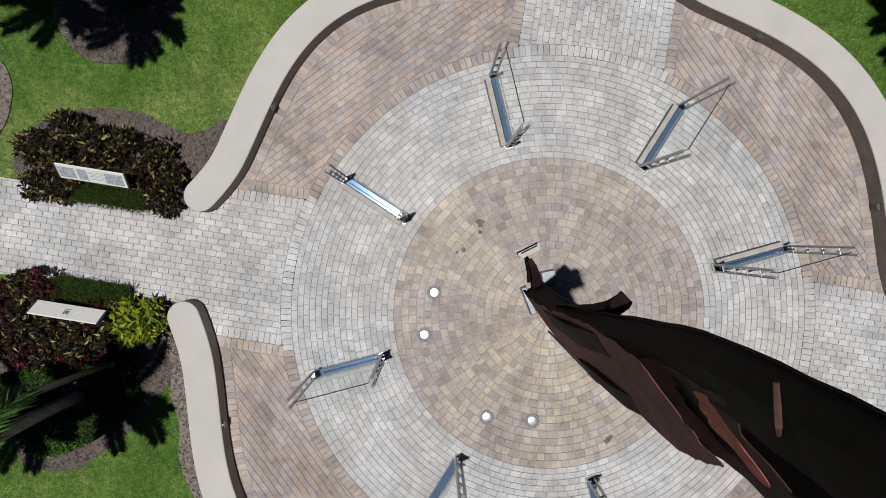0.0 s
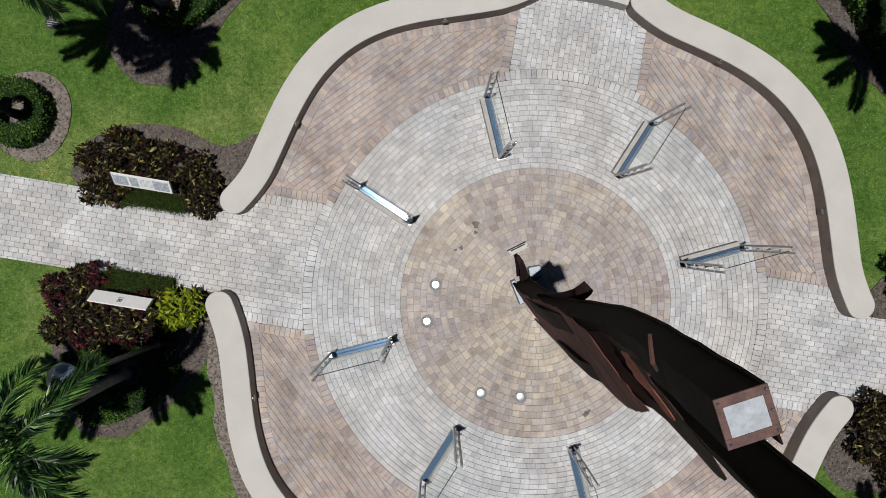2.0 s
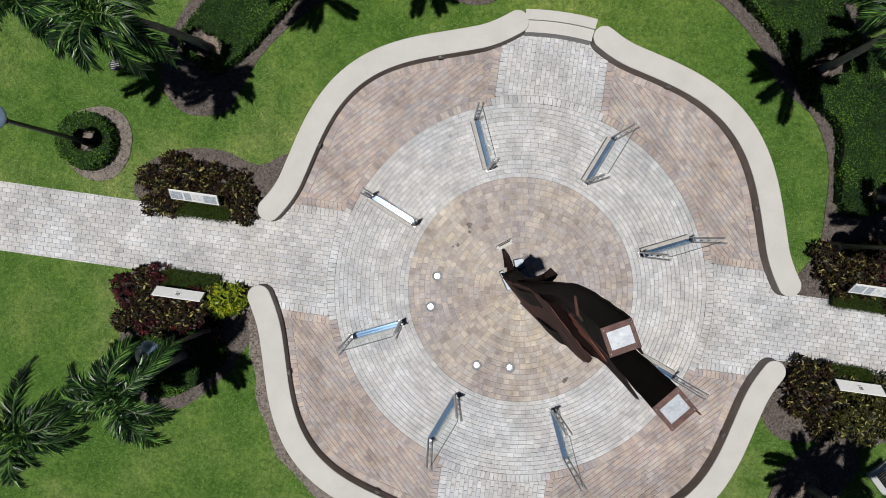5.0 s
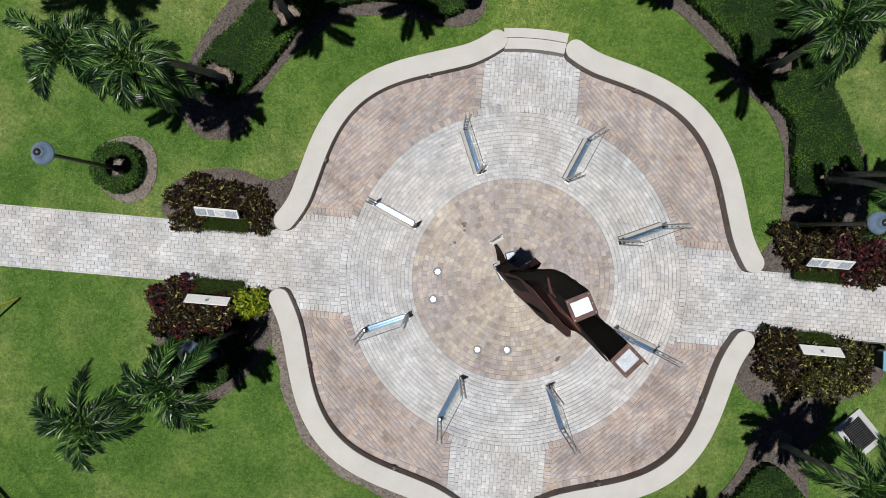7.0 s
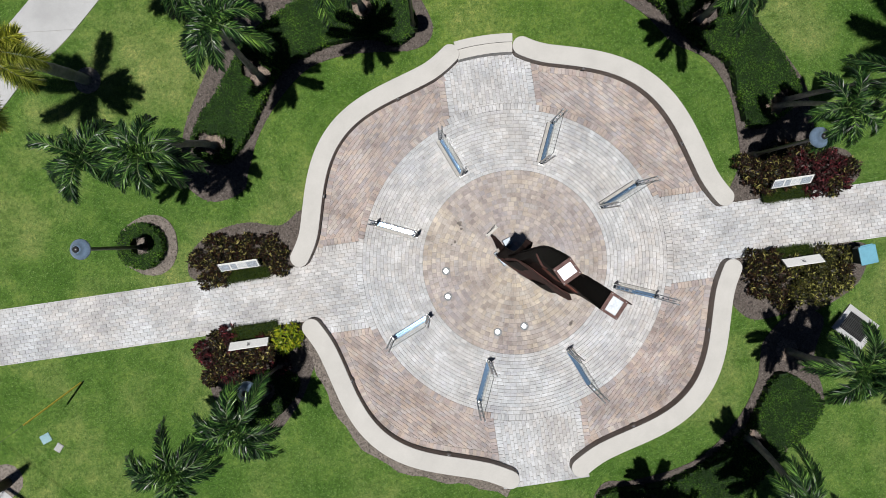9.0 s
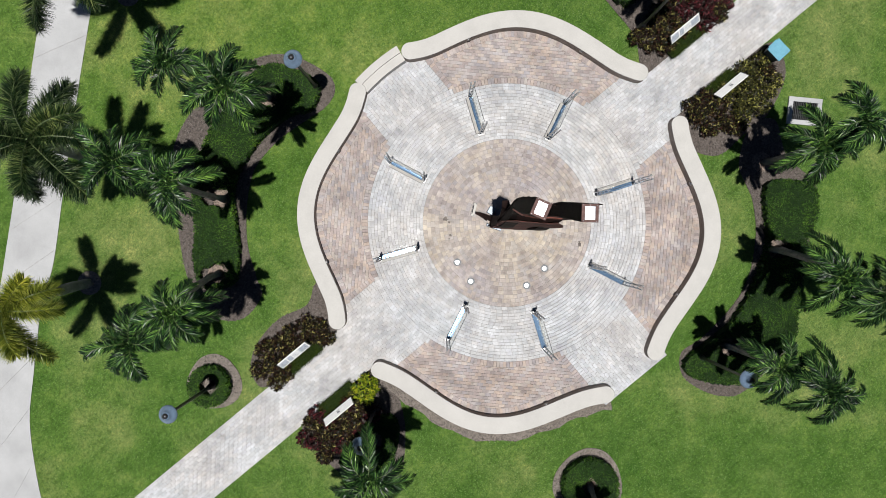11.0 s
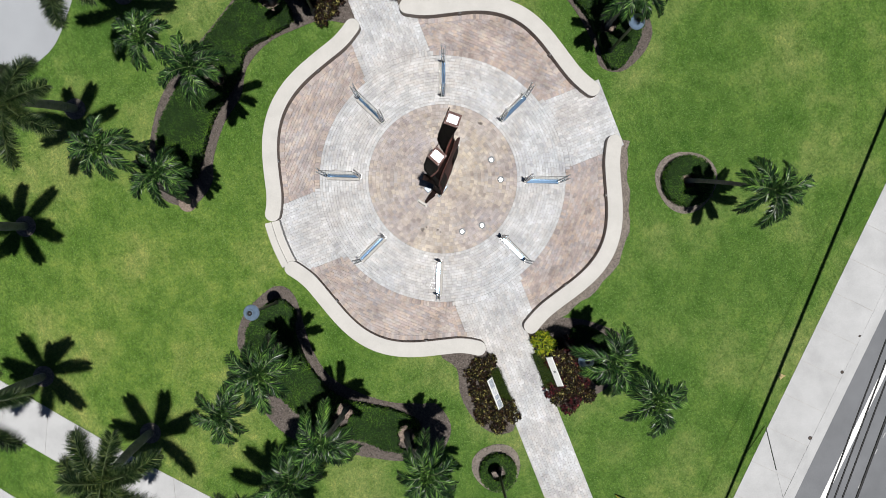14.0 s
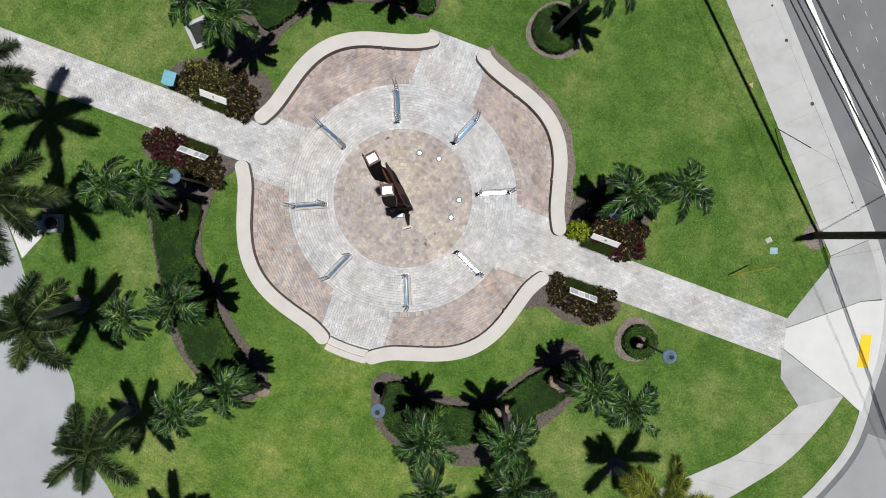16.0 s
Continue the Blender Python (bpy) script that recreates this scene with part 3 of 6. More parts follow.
ARM_IN, ARM_MID, ARM_OUT = 1.24, 1.45, 1.66

rng = random.Random(4)
disc_floor = floor_piece("plaza_floor_centre", circle(R_DISC), "honey and brown tumbled pavers in rings")
disc = Field(disc_floor, GOLD, 300, 0.0034, 3)
rows = 20
for i in range(rows):
    r0, r1 = 0.1 + (R_DISC - 0.1) * i / rows, 0.1 + (R_DISC - 0.1) * (i + 1) / rows
    ring_row(disc, r0, r1, max(5, round(2 * math.pi * (r0 + r1) / 2 / (0.165 if i > 3 else 0.14))), rng.uniform(0, 6), key="disc", vary=0.2, rng=rng)
disc.build()


def ring_outline(r0, r1, a0=0.0, a1=2 * math.pi, n=72):
    out = [(r1 * math.cos(a0 + (a1 - a0) * i / n), r1 * math.sin(a0 + (a1 - a0) * i / n)) for i in range(n + 1)]
    return out + [(r0 * math.cos(a1 - (a1 - a0) * i / n), r0 * math.sin(a1 - (a1 - a0) * i / n)) for i in range(n + 1)]


for q in range(4):
    a0 = q * math.pi / 2
    quarter = floor_piece("plaza_floor_ring", ring_outline(R_DISC + 0.001, R_EDGE, a0, a0 + math.pi / 2, 24), "grey pavers laid in curved rows")
    field = Field(quarter, GREY, 560)
    edge = Field(quarter, TAN)
    inq = lambda a, a0=a0: 0 <= (a - a0) % (2 * math.pi) < math.pi / 2
    n_rows = 17
    for i in range(n_rows):
        r0, r1 = R_DISC + (R_RING - R_DISC) * i / n_rows, R_DISC + (R_RING - R_DISC) * (i + 1) / n_rows
        ring_row(field, r0, r1, round(2 * math.pi * (r0 + r1) / 2 / 0.213), 0.5 * (i % 2) * 2 * math.pi / 100 + i * 0.37, keep=inq, key="ring")
    arm_half = math.asin(ARM_MID / R_RING)
    near_axis = lambda a: abs((a + math.pi / 4) % (math.pi / 2) - math.pi / 4) < arm_half
    ring_row(field, R_RING, R_EDGE, 272, 0.0, keep=lambda a: inq(a) and near_axis(a), key="edge")
    ring_row(edge, R_RING, R_EDGE, 272, 0.0, keep=lambda a: inq(a) and not near_axis(a), key="edge")
    field.build()
    edge.build()

LEN, WID, JOINT = 0.215, 0.118, 0.005


def course_field(field, m, u0, u1, v0, v1, cutters, key, length=LEN, width=WID, seed=0):
    """Running bond in the frame m: courses along u, stacked along v, cut by cutters(x, y) half planes."""
    hl, hw = length / 2 - JOINT / 2, width / 2 - JOINT / 2
    rect = [(-hl, -hw), (hl, -hw), (hl, hw), (-hl, hw)]
    for j in range(int((v1 - v0) / width) + 1):
        v = v0 + (j + 0.5) * width
        for i in range(int((u1 - u0) / length) + 2):
            u = u0 + (i + 0.5 * (j % 2)) * length
            at = m @ Matrix.Translation((u, v, 0))
            poly = [tuple((at @ Vector((*p, 0))).xy) for p in rect]
            c = at.translation
            cut = poly
            for nx, ny, d in cutters(c.x, c.y):
                cut = clip(cut, nx, ny, d)
                if len(cut) < 3:
                    break
            if len(cut) < 3:
                continue
            if abs(area(cut) - area(poly)) < 1e-6:
                field.add(key, rect, at)
            else:
                field.add_cut(cut)


def soldier_line(field, points, depth, key, pitch=WID):
    """A row of stones set side by side along a line, their length to its left."""
    step = 0.0
    for p, q in zip(points, points[1:]):
        a, b = Vector(p), Vector(q)
        n = max(1, round((b - a).length / pitch))
        t = (b - a).normalized()
        left = Vector((-t.y, t.x))
        w = (b - a).length / n
        m = Matrix(((t.x, left.x, 0, 0), (t.y, left.y, 0, 0), (0, 0, 1, 0), (0, 0, 0, 1)))
        for i in range(n):
            c = a + t * (i + 0.5) * w + left * depth / 2
            hw, hl = w / 2 - JOINT / 2, depth / 2 - JOINT / 2
            field.add((key, round(w, 3)), [(-hw, -hl), (hw, -hl), (hw, hl), (-hw, hl)], Matrix.Translation((c.x, c.y, 0)) @ m)


def wall_point(angle, back):
    p, n = wall_foot(angle)
    return tuple(p - n * back)


for q in range(4):
    base = q * math.pi / 2
    turn = Matrix.Rotation(base, 4, "Z")
    outline = [tuple((turn @ Vector((*p, 0))).xy) for p in [(ARM_MID, 4.8)] + [(5.1 * math.cos(radians(a)), 5.1 * math.sin(radians(a))) for a in range(70, 19, -10)] + [(4.8, ARM_MID)]]
    back = [wall_point(base + radians(a), -0.02) for a in range(12, 79, 3)]
    sector = floor_piece("plaza_floor_sector", outline + back, "tan and brown pavers in slanting courses")
    field = Field(sector, TAN)
    ex, ey = (turn @ Vector((1, 0, 0))).xy, (turn @ Vector((0, 1, 0))).xy

    def cutters(x, y, ex=ex, ey=ey):
        a = math.atan2(y, x)
        p, n = wall_foot(a)
        p = p - n * 0.212
        return [(ex.x, ex.y, ARM_OUT), (ey.x, ey.y, ARM_OUT), (math.cos(a), math.sin(a), R_EDGE + 0.003), (-n.x, -n.y, -(n.x * p.x + n.y * p.y))]

    course_field(field, turn @ Matrix.Rotation(radians(135), 4, "Z") @ Matrix.Scale(-1, 4, (0, 1, 0)), -4.6, 4.6, 4.6, 7.2, cutters, "tan")
    # borders: along the arms, and at the foot of the wall
    u0, u1 = math.sqrt(R_EDGE ** 2 - ARM_OUT ** 2) + 0.01, 6.42
    for line in ([(u0, ARM_MID), (u1, ARM_MID)], [(ARM_OUT - (ARM_OUT - ARM_MID), u1), (ARM_MID, u0)]):
        soldier_line(field, [tuple((turn @ Vector((*p, 0))).xy) for p in line], ARM_OUT - ARM_MID, "border")
    soldier_line(field, [wall_point(base + radians(13.5 + 3 * i), 0.002) for i in range(22)], 0.208, "foot")
    field.build()

for q in range(4):
    turn = Matrix.Rotation(q * math.pi / 2, 4, "Z")
    far = {0: 7.2, 1: 6.98, 2: 7.2, 3: 7.45}[q]
    arm = floor_piece("plaza_floor_arm", [tuple((turn @ Vector((*p, 0))).xy) for p in [(5.05, -ARM_MID), (far, -ARM_MID), (far, ARM_MID), (5.05, ARM_MID)]], "pale grey pavers in straight courses")
    field = Field(arm, GREY)
    ex, ey = (turn @ Vector((1, 0, 0))).xy, (turn @ Vector((0, 1, 0))).xy

    def cutters(x, y, ex=ex, ey=ey, far=far, q=q):
        a = math.atan2(y, x)
        if q in (0, 2) and abs(ey.x * x + ey.y * y) < 0.86:
            # the path's stones run on in the same bond
            over = ex.x * x + ex.y * y > 7.2
            return [(0, 0, 1)] if over else [(math.cos(a), math.sin(a), R_EDGE + 0.003)]
        return [(ey.x, ey.y, -ARM_IN), (-ey.x, -ey.y, -ARM_IN), (-ex.x, -ex.y, -far), (math.cos(a), math.sin(a), R_EDGE + 0.003)]

    course_field(field, turn, 4.9, far + 0.2, -ARM_IN - 0.001, ARM_IN, cutters, "arm")
    for s in (1, -1):
        line = [(5.0, s * ARM_IN), (far, s * ARM_IN)]
        line = line if s > 0 else line[::-1]
        u0 = math.sqrt(R_EDGE ** 2 - ARM_MID ** 2) + 0.03
        line = [(max(u0, x), y) for x, y in line]
        soldier_line(field, [tuple((turn @ Vector((*p, 0))).xy) for p in line], ARM_MID - ARM_IN, "arm_border")
    field.build()

PATH_HALF = 0.93
for side, length in ((-1, 11.3), (1, 22.0)):
    turn = Matrix.Rotation(0 if side > 0 else math.pi, 4, "Z")
    end = [(7.2 + length, -PATH_HALF), (7.2 + length, PATH_HALF)] if side > 0 else [(18.36, -PATH_HALF), (17.98, PATH_HALF)]
    out = [tuple((turn @ Vector((*p, 0))).xy) for p in [(7.2, -PATH_HALF)] + end + [(7.2, PATH_HALF)]]
    way = floor_piece("garden_path", out, "light grey paver path through the lawn", "path")
    field = Field(way, GREY)
    ex, ey = (turn @ Vector((1, 0, 0))).xy, (turn @ Vector((0, 1, 0))).xy

    def path_cutters(x, y, e=ey, x0=ex):
        rest = [(e.x, e.y, -PATH_HALF), (-e.x, -e.y, -PATH_HALF), (0.978, 0.207, -17.76)]
        if abs(e.x * x + e.y * y) < 0.86:
            return rest if x0.x * x + x0.y * y > 7.2 else [(0, 0, 1)]
        return rest + [(x0.x, x0.y, 7.203)]

    course_field(field, turn, 4.9, 7.2 + length, -ARM_IN - 0.001, ARM_IN, path_cutters, "path")
    field.build()

# ---- seat walls ----


def seat_wall(q):
    base = q * 90
    mid = []
    for i in range(71):
        a = 9.3 + 71 * i / 70
        r, ang = wall_mid(a, q), radians(base + a)
        mid.append(Vector((r * math.cos(ang), r * math.sin(ang))))
    norms = []
    for i in range(len(mid)):
        t = (mid[min(i + 1, len(mid) - 1)] - mid[max(i - 1, 0)]).normalized()
        norms.append(Vector((t.y, -t.x)))

    def outline(half):
        out = [m + n * half for m, n in zip(mid, norms)]
        e, n = mid[-1], norms[-1]
        t = Vector((-n.y, n.x))
        out += [e + (n * math.cos(b) + t * math.sin(b)) * half for b in (math.pi * k / 12 for k in range(1, 12))]
        out += [m - n * half for m, n in zip(reversed(mid), reversed(norms))]
        e, n = mid[0], norms[0]
        t = Vector((n.y, -n.x))
        out += [e + (-n * math.cos(b) + t * math.sin(b)) * half for b in (math.pi * k / 12 for k in range(1, 12))]
        return out

    bm = bmesh.new()
    loops = [[bm.verts.new((p.x, p.y, z)) for p in outline(h)] for h, z in ((WALL_HALF, 0.0), (WALL_HALF, 0.450), (WALL_HALF - 0.006, 0.467), (WALL_HALF - 0.024, 0.475))]
    n = len(loops[0])
    for lo, hi in zip(loops, loops[1:]):
        for i in range(n):
            bm.faces.new((lo[i], lo[(i + 1) % n], hi[(i + 1) % n], hi[i]))
    top, last = loops[-1], len(mid) - 1
    for i in range(last):
        bm.faces.new((top[i], top[i + 1], top[2 * last + 11 - i], top[2 * last + 12 - i]))
    bm.faces.new(top[last : last + 13])
    bm.faces.new(top[2 * last + 12 :] + top[:1])
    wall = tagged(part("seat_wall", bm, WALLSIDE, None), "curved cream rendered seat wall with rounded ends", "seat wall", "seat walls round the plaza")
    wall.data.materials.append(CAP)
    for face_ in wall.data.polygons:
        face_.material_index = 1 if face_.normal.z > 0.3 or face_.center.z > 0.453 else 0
    for a in (27, 63):
        p, nn = wall_foot(radians(base + a))
        vs, fs = lathe([(0.075, 0.0), (0.075, 0.02), (0.06, 0.035), (0.05, 0.03)], 16)
        o = solid("step_light", vs, fs, STEEL, wall, "round brushed metal step light")
        o.matrix_world = Matrix.Translation((p.x, p.y, 0.33)) @ Vector((-nn.x, -nn.y, 0)).to_track_quat("Z", "Y").to_matrix().to_4x4()
    return wall


for q in range(4):
    seat_wall(q)
# low ledge of two steps across the north opening


def arc_band(r0, r1, a0, a1):
    n = 8
    return [(r0 * math.sin(radians(a0 + (a1 - a0) * i / n)), r0 * math.cos(radians(a0 + (a1 - a0) * i / n))) for i in range(n + 1)] + [(r1 * math.sin(radians(a1 - (a1 - a0) * i / n)), r1 * math.cos(radians(a1 - (a1 - a0) * i / n))) for i in range(n + 1)]


ledge = slab("low_ledge", arc_band(6.86, 7.17, -7.6, 7.2), 0.0, 0.40, CAP, "low cream ledge of two steps between seat walls", category="ledge")
upper = slab("upper_step", arc_band(7.17, 7.44, -7.6, 7.2), 0.0, 0.485, CAP, parent=ledge)
del upper["kind"]

# ---- glass memorial panels ----


def glass_panel():
    """One panel: two posts of twin tubes with standoffs, a clear sheet between them, a polished sill below. Its length runs along x from the origin."""
    ob = thing("glass_panel", Matrix.Identity(4), "clear upright glass panel between stainless posts over a polished sill", "glass panel", "glass panels round the plaza")
    length, high = 1.45, 2.36
    for x in (0.03, length - 0.03):
        bm = bmesh.new()
        for y in (-0.065, 0.065):
            box(bm, 0.055, 0.032, high, Matrix.Translation((x, y, 0.03)), 0.004)
        post = part("post", bm, STEEL, ob, "twin-tube stainless post")
        bm = bmesh.new()
        box(bm, 0.11, 0.20, 0.03, Matrix.Translation((x, 0, 0.0)), 0.004)
        part("foot_plate", bm, DARKSTEEL, post)
        inner = 0.06 if x < 0.5 else -0.06
        for z in (0.45, 0.95, 1.45, 1.95):
            vs, fs = tube([(x - 0.02, -0.062, z), (x - 0.02, 0.062, z)], 0.016, 8)
            solid("standoff", vs, fs, MIRROR, post, smooth=False)
            vs, fs = tube([(x, 0, z), (x + inner, 0, z)], 0.022, 8)
            solid("clamp", vs, fs, MIRROR, post)
        for y in (-0.065, 0.065):
            vs, fs = lathe([(0.028, 0.0), (0.03, 0.012), (0.02, 0.03), (0.006, 0.036)], 10)
            o = solid("post_cap", vs, fs, MIRROR, post, smooth=True)
            o.location = (x, y, high + 0.03)
    bm = bmesh.new()
    box(bm, length - 0.2, 0.012, 1.93, Matrix.Translation((length / 2, 0, 0.42)))
    sheet = part("glass_sheet", bm, GLASS, ob, "clear frameless glass sheet")
    sheet.visible_shadow = False
    bm = bmesh.new()
    box(bm, length - 0.2, 0.016, 0.010, Matrix.Translation((length / 2, 0, 2.355)))
    part("top_edge", bm, CABLE, ob, "dark edge of the glass")
    bm = bmesh.new()
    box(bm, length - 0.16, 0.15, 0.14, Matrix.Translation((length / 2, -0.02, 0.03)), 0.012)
    sill = part("sill", bm, SILLSTEEL, ob, "polished steel sill with the mirrored sky's blue in its colour")
    bm = bmesh.new()
    box(bm, length - 0.1, 0.10, 0.10, Matrix.Translation((length / 2, 0.11, 0.03)), 0.006)
    part("side_ledge", bm, LEDGE, sill, "dull grey-brown ledge")
    # black strip laid where a line of shadow runs beside the ledge
    bm = bmesh.new()
    box(bm, length - 0.1, 0.014, 0.02, Matrix.Translation((length / 2, 0.168, 0.03)))
    part("shadow_gap_strip", bm, BLACKPAINT, sill)
    return ob


LEDGE = plain("ledge_stone", (0.36, 0.345, 0.32), 0.7, vary=0.15, scale=6)
PANEL_ANGLES = (24.6, 66.9, 112.9, 156.0, -156.3, -112.9, -66.8, -21.7)
first = glass_panel()
for i, deg in enumerate(PANEL_ANGLES):
    a = radians(deg)
    m = Matrix.Translation((3.35 * math.cos(a), 3.35 * math.sin(a), TOP)) @ Matrix.Rotation(a, 4, "Z")
    if i == 0:
        first.matrix_world = m
    else:
        copy_thing(first, m)

# ---- the steel: two bent box columns and a torn plate, stood on end ----
U, N = Vector((0.712, -0.702, 0)), Vector((0.702, 0.712, 0))
FOOT = Vector((-0.242, 0.313, TOP))
BEND = [(0.0, -0.02, -0.10), (1.2, -0.06, -0.06), (2.6, -0.10, -0.02), (4.2, -0.10, 0.0), (5.2, -0.02, 0.0), (6.2, 0.09, 0.0), (7.4, 0.18, 0.0), (8.4, 0.16, 0.0), (9.4, 0.10, 0.0), (10.3, 0.04, 0.0), (10.86, 0.0, 0.0)]


def bend(z):
    for (z0, a0, b0), (z1, a1, b1) in zip(BEND, BEND[1:]):
        if z <= z1:
            t = (z - z0) / (z1 - z0)
            t = t * t * (3 - 2 * t)
            return a0 + (a1 - a0) * t, b0 + (b1 - b0) * t
    return 0.0, 0.0


def steel_at(u, n, z):
    bn_, bu_ = bend(z)
    return FOOT + U * (u + bu_) + N * (n + bn_) + Vector((0, 0, z * 1.017))


def turned(u, n, uc, degrees):
    """A point of a column's section, turned about the column's middle."""
    c, k = math.cos(radians(degrees)), math.sin(radians(degrees))
    return uc + (u - uc) * c - n * k, (u - uc) * k + n * c


def twist_at(z, full):
    t = min(1.0, max(0.0, (z - 5.0) / 5.6))
    return full * t * t * (3 - 2 * t)


def bent_plate(bm, corners, z0, z1, steps=26, jag=0.0, rng=None, uc=0.0, twist=0.0):
    """A closed tube whose section is corners (u, n), following the bend from z0 to z1 and turning on its way up."""
    rings = []
    for i in range(steps + 1):
        z = z0 + (z1 - z0) * i / steps
        ring = []
        for k, (u, n) in enumerate(corners):
            dz = rng.uniform(0, jag) if jag and i == 0 else 0
            ring.append(bm.verts.new(steel_at(*turned(u, n, uc, twist_at(z, twist)), z + dz)))
        rings.append(ring)
    c = len(corners)
    for lo, hi in zip(rings, rings[1:]):
        for k in range(c):
            bm.faces.new((lo[k], lo[(k + 1) % c], hi[(k + 1) % c], hi[k]))
    bm.faces.new(rings[0][::-1])
    bm.faces.new(rings[-1])


def torn_sheet(bm, outline, n_of, thick, cell=0.16):
    """A plate in the u, z plane with the given ragged outline, its depth n_of(u, z)."""
    pts = [(p[0], p[1]) for p in outline]
    zs = [p[1] for p in pts]
    us = [p[0] for p in pts]
    grid = {}
    nu, nz = int((max(us) - min(us)) / cell) + 2, int((max(zs) - min(zs)) / cell) + 2
    u0, z0 = min(us) - cell / 2, min(zs) - cell / 2

    def vert(i, j, side):
        key = (i, j, side)
        if key not in grid:
            off = shift.get((i, j), (0.0, 0.0))
            u, z = u0 + (i + off[0]) * cell, z0 + (j + off[1]) * cell
            d = noise.noise(Vector((u * 3, z * 3, 1.3))) * 0.05 + noise.noise(Vector((u * 11, z * 6, 4.3))) * 0.018
            d2 = noise.noise(Vector((u * 3, z * 3, 7.1))) * 0.05 + noise.noise(Vector((u * 7, z * 9, 2.3))) * 0.03
            n = n_of(u, z) + (thick if side else 0)
            grid[key] = bm.verts.new(steel_at(u + d, n, max(0.02, z + d2)))
        return grid[key]

    shift = {}

    def smooth_rim():
        """Evens out the steps of the plate's rim."""
        near = {}
        for i, j in cells:
            q = ((i, j), (i + 1, j), (i + 1, j + 1), (i, j + 1))
            for (di, dj), (a, b) in (((0, -1), (q[0], q[1])), ((1, 0), (q[1], q[2])), ((0, 1), (q[2], q[3])), ((-1, 0), (q[3], q[0]))):
                if (i + di, j + dj) not in cells:
                    near.setdefault(a, []).append(b)
                    near.setdefault(b, []).append(a)
        at = {k: Vector(k) for k in near}
        for _ in range(5):
            at = {k: at[k] * 0.4 + sum((at[m] for m in v), Vector((0, 0))) * (0.6 / len(v)) for k, v in near.items()}
        for k, v in at.items():
            shift[k] = v - Vector(k)

    cells = {(i, j) for i in range(nu) for j in range(nz) if inside((u0 + (i + 0.5) * cell, z0 + (j + 0.5) * cell), pts)}
    smooth_rim()
    for i, j in sorted(cells):
        q = ((i, j), (i + 1, j), (i + 1, j + 1), (i, j + 1))
        bm.faces.new([vert(*p, 0) for p in q])
        bm.faces.new([vert(*p, 1) for p in reversed(q)])
        for (di, dj), (a, b) in (((0, -1), (q[0], q[1])), ((1, 0), (q[1], q[2])), ((0, 1), (q[2], q[3])), ((-1, 0), (q[3], q[0]))):
            if (i + di, j + dj) not in cells:
                bm.faces.new((vert(*b, 0), vert(*a, 0), vert(*a, 1), vert(*b, 1)))


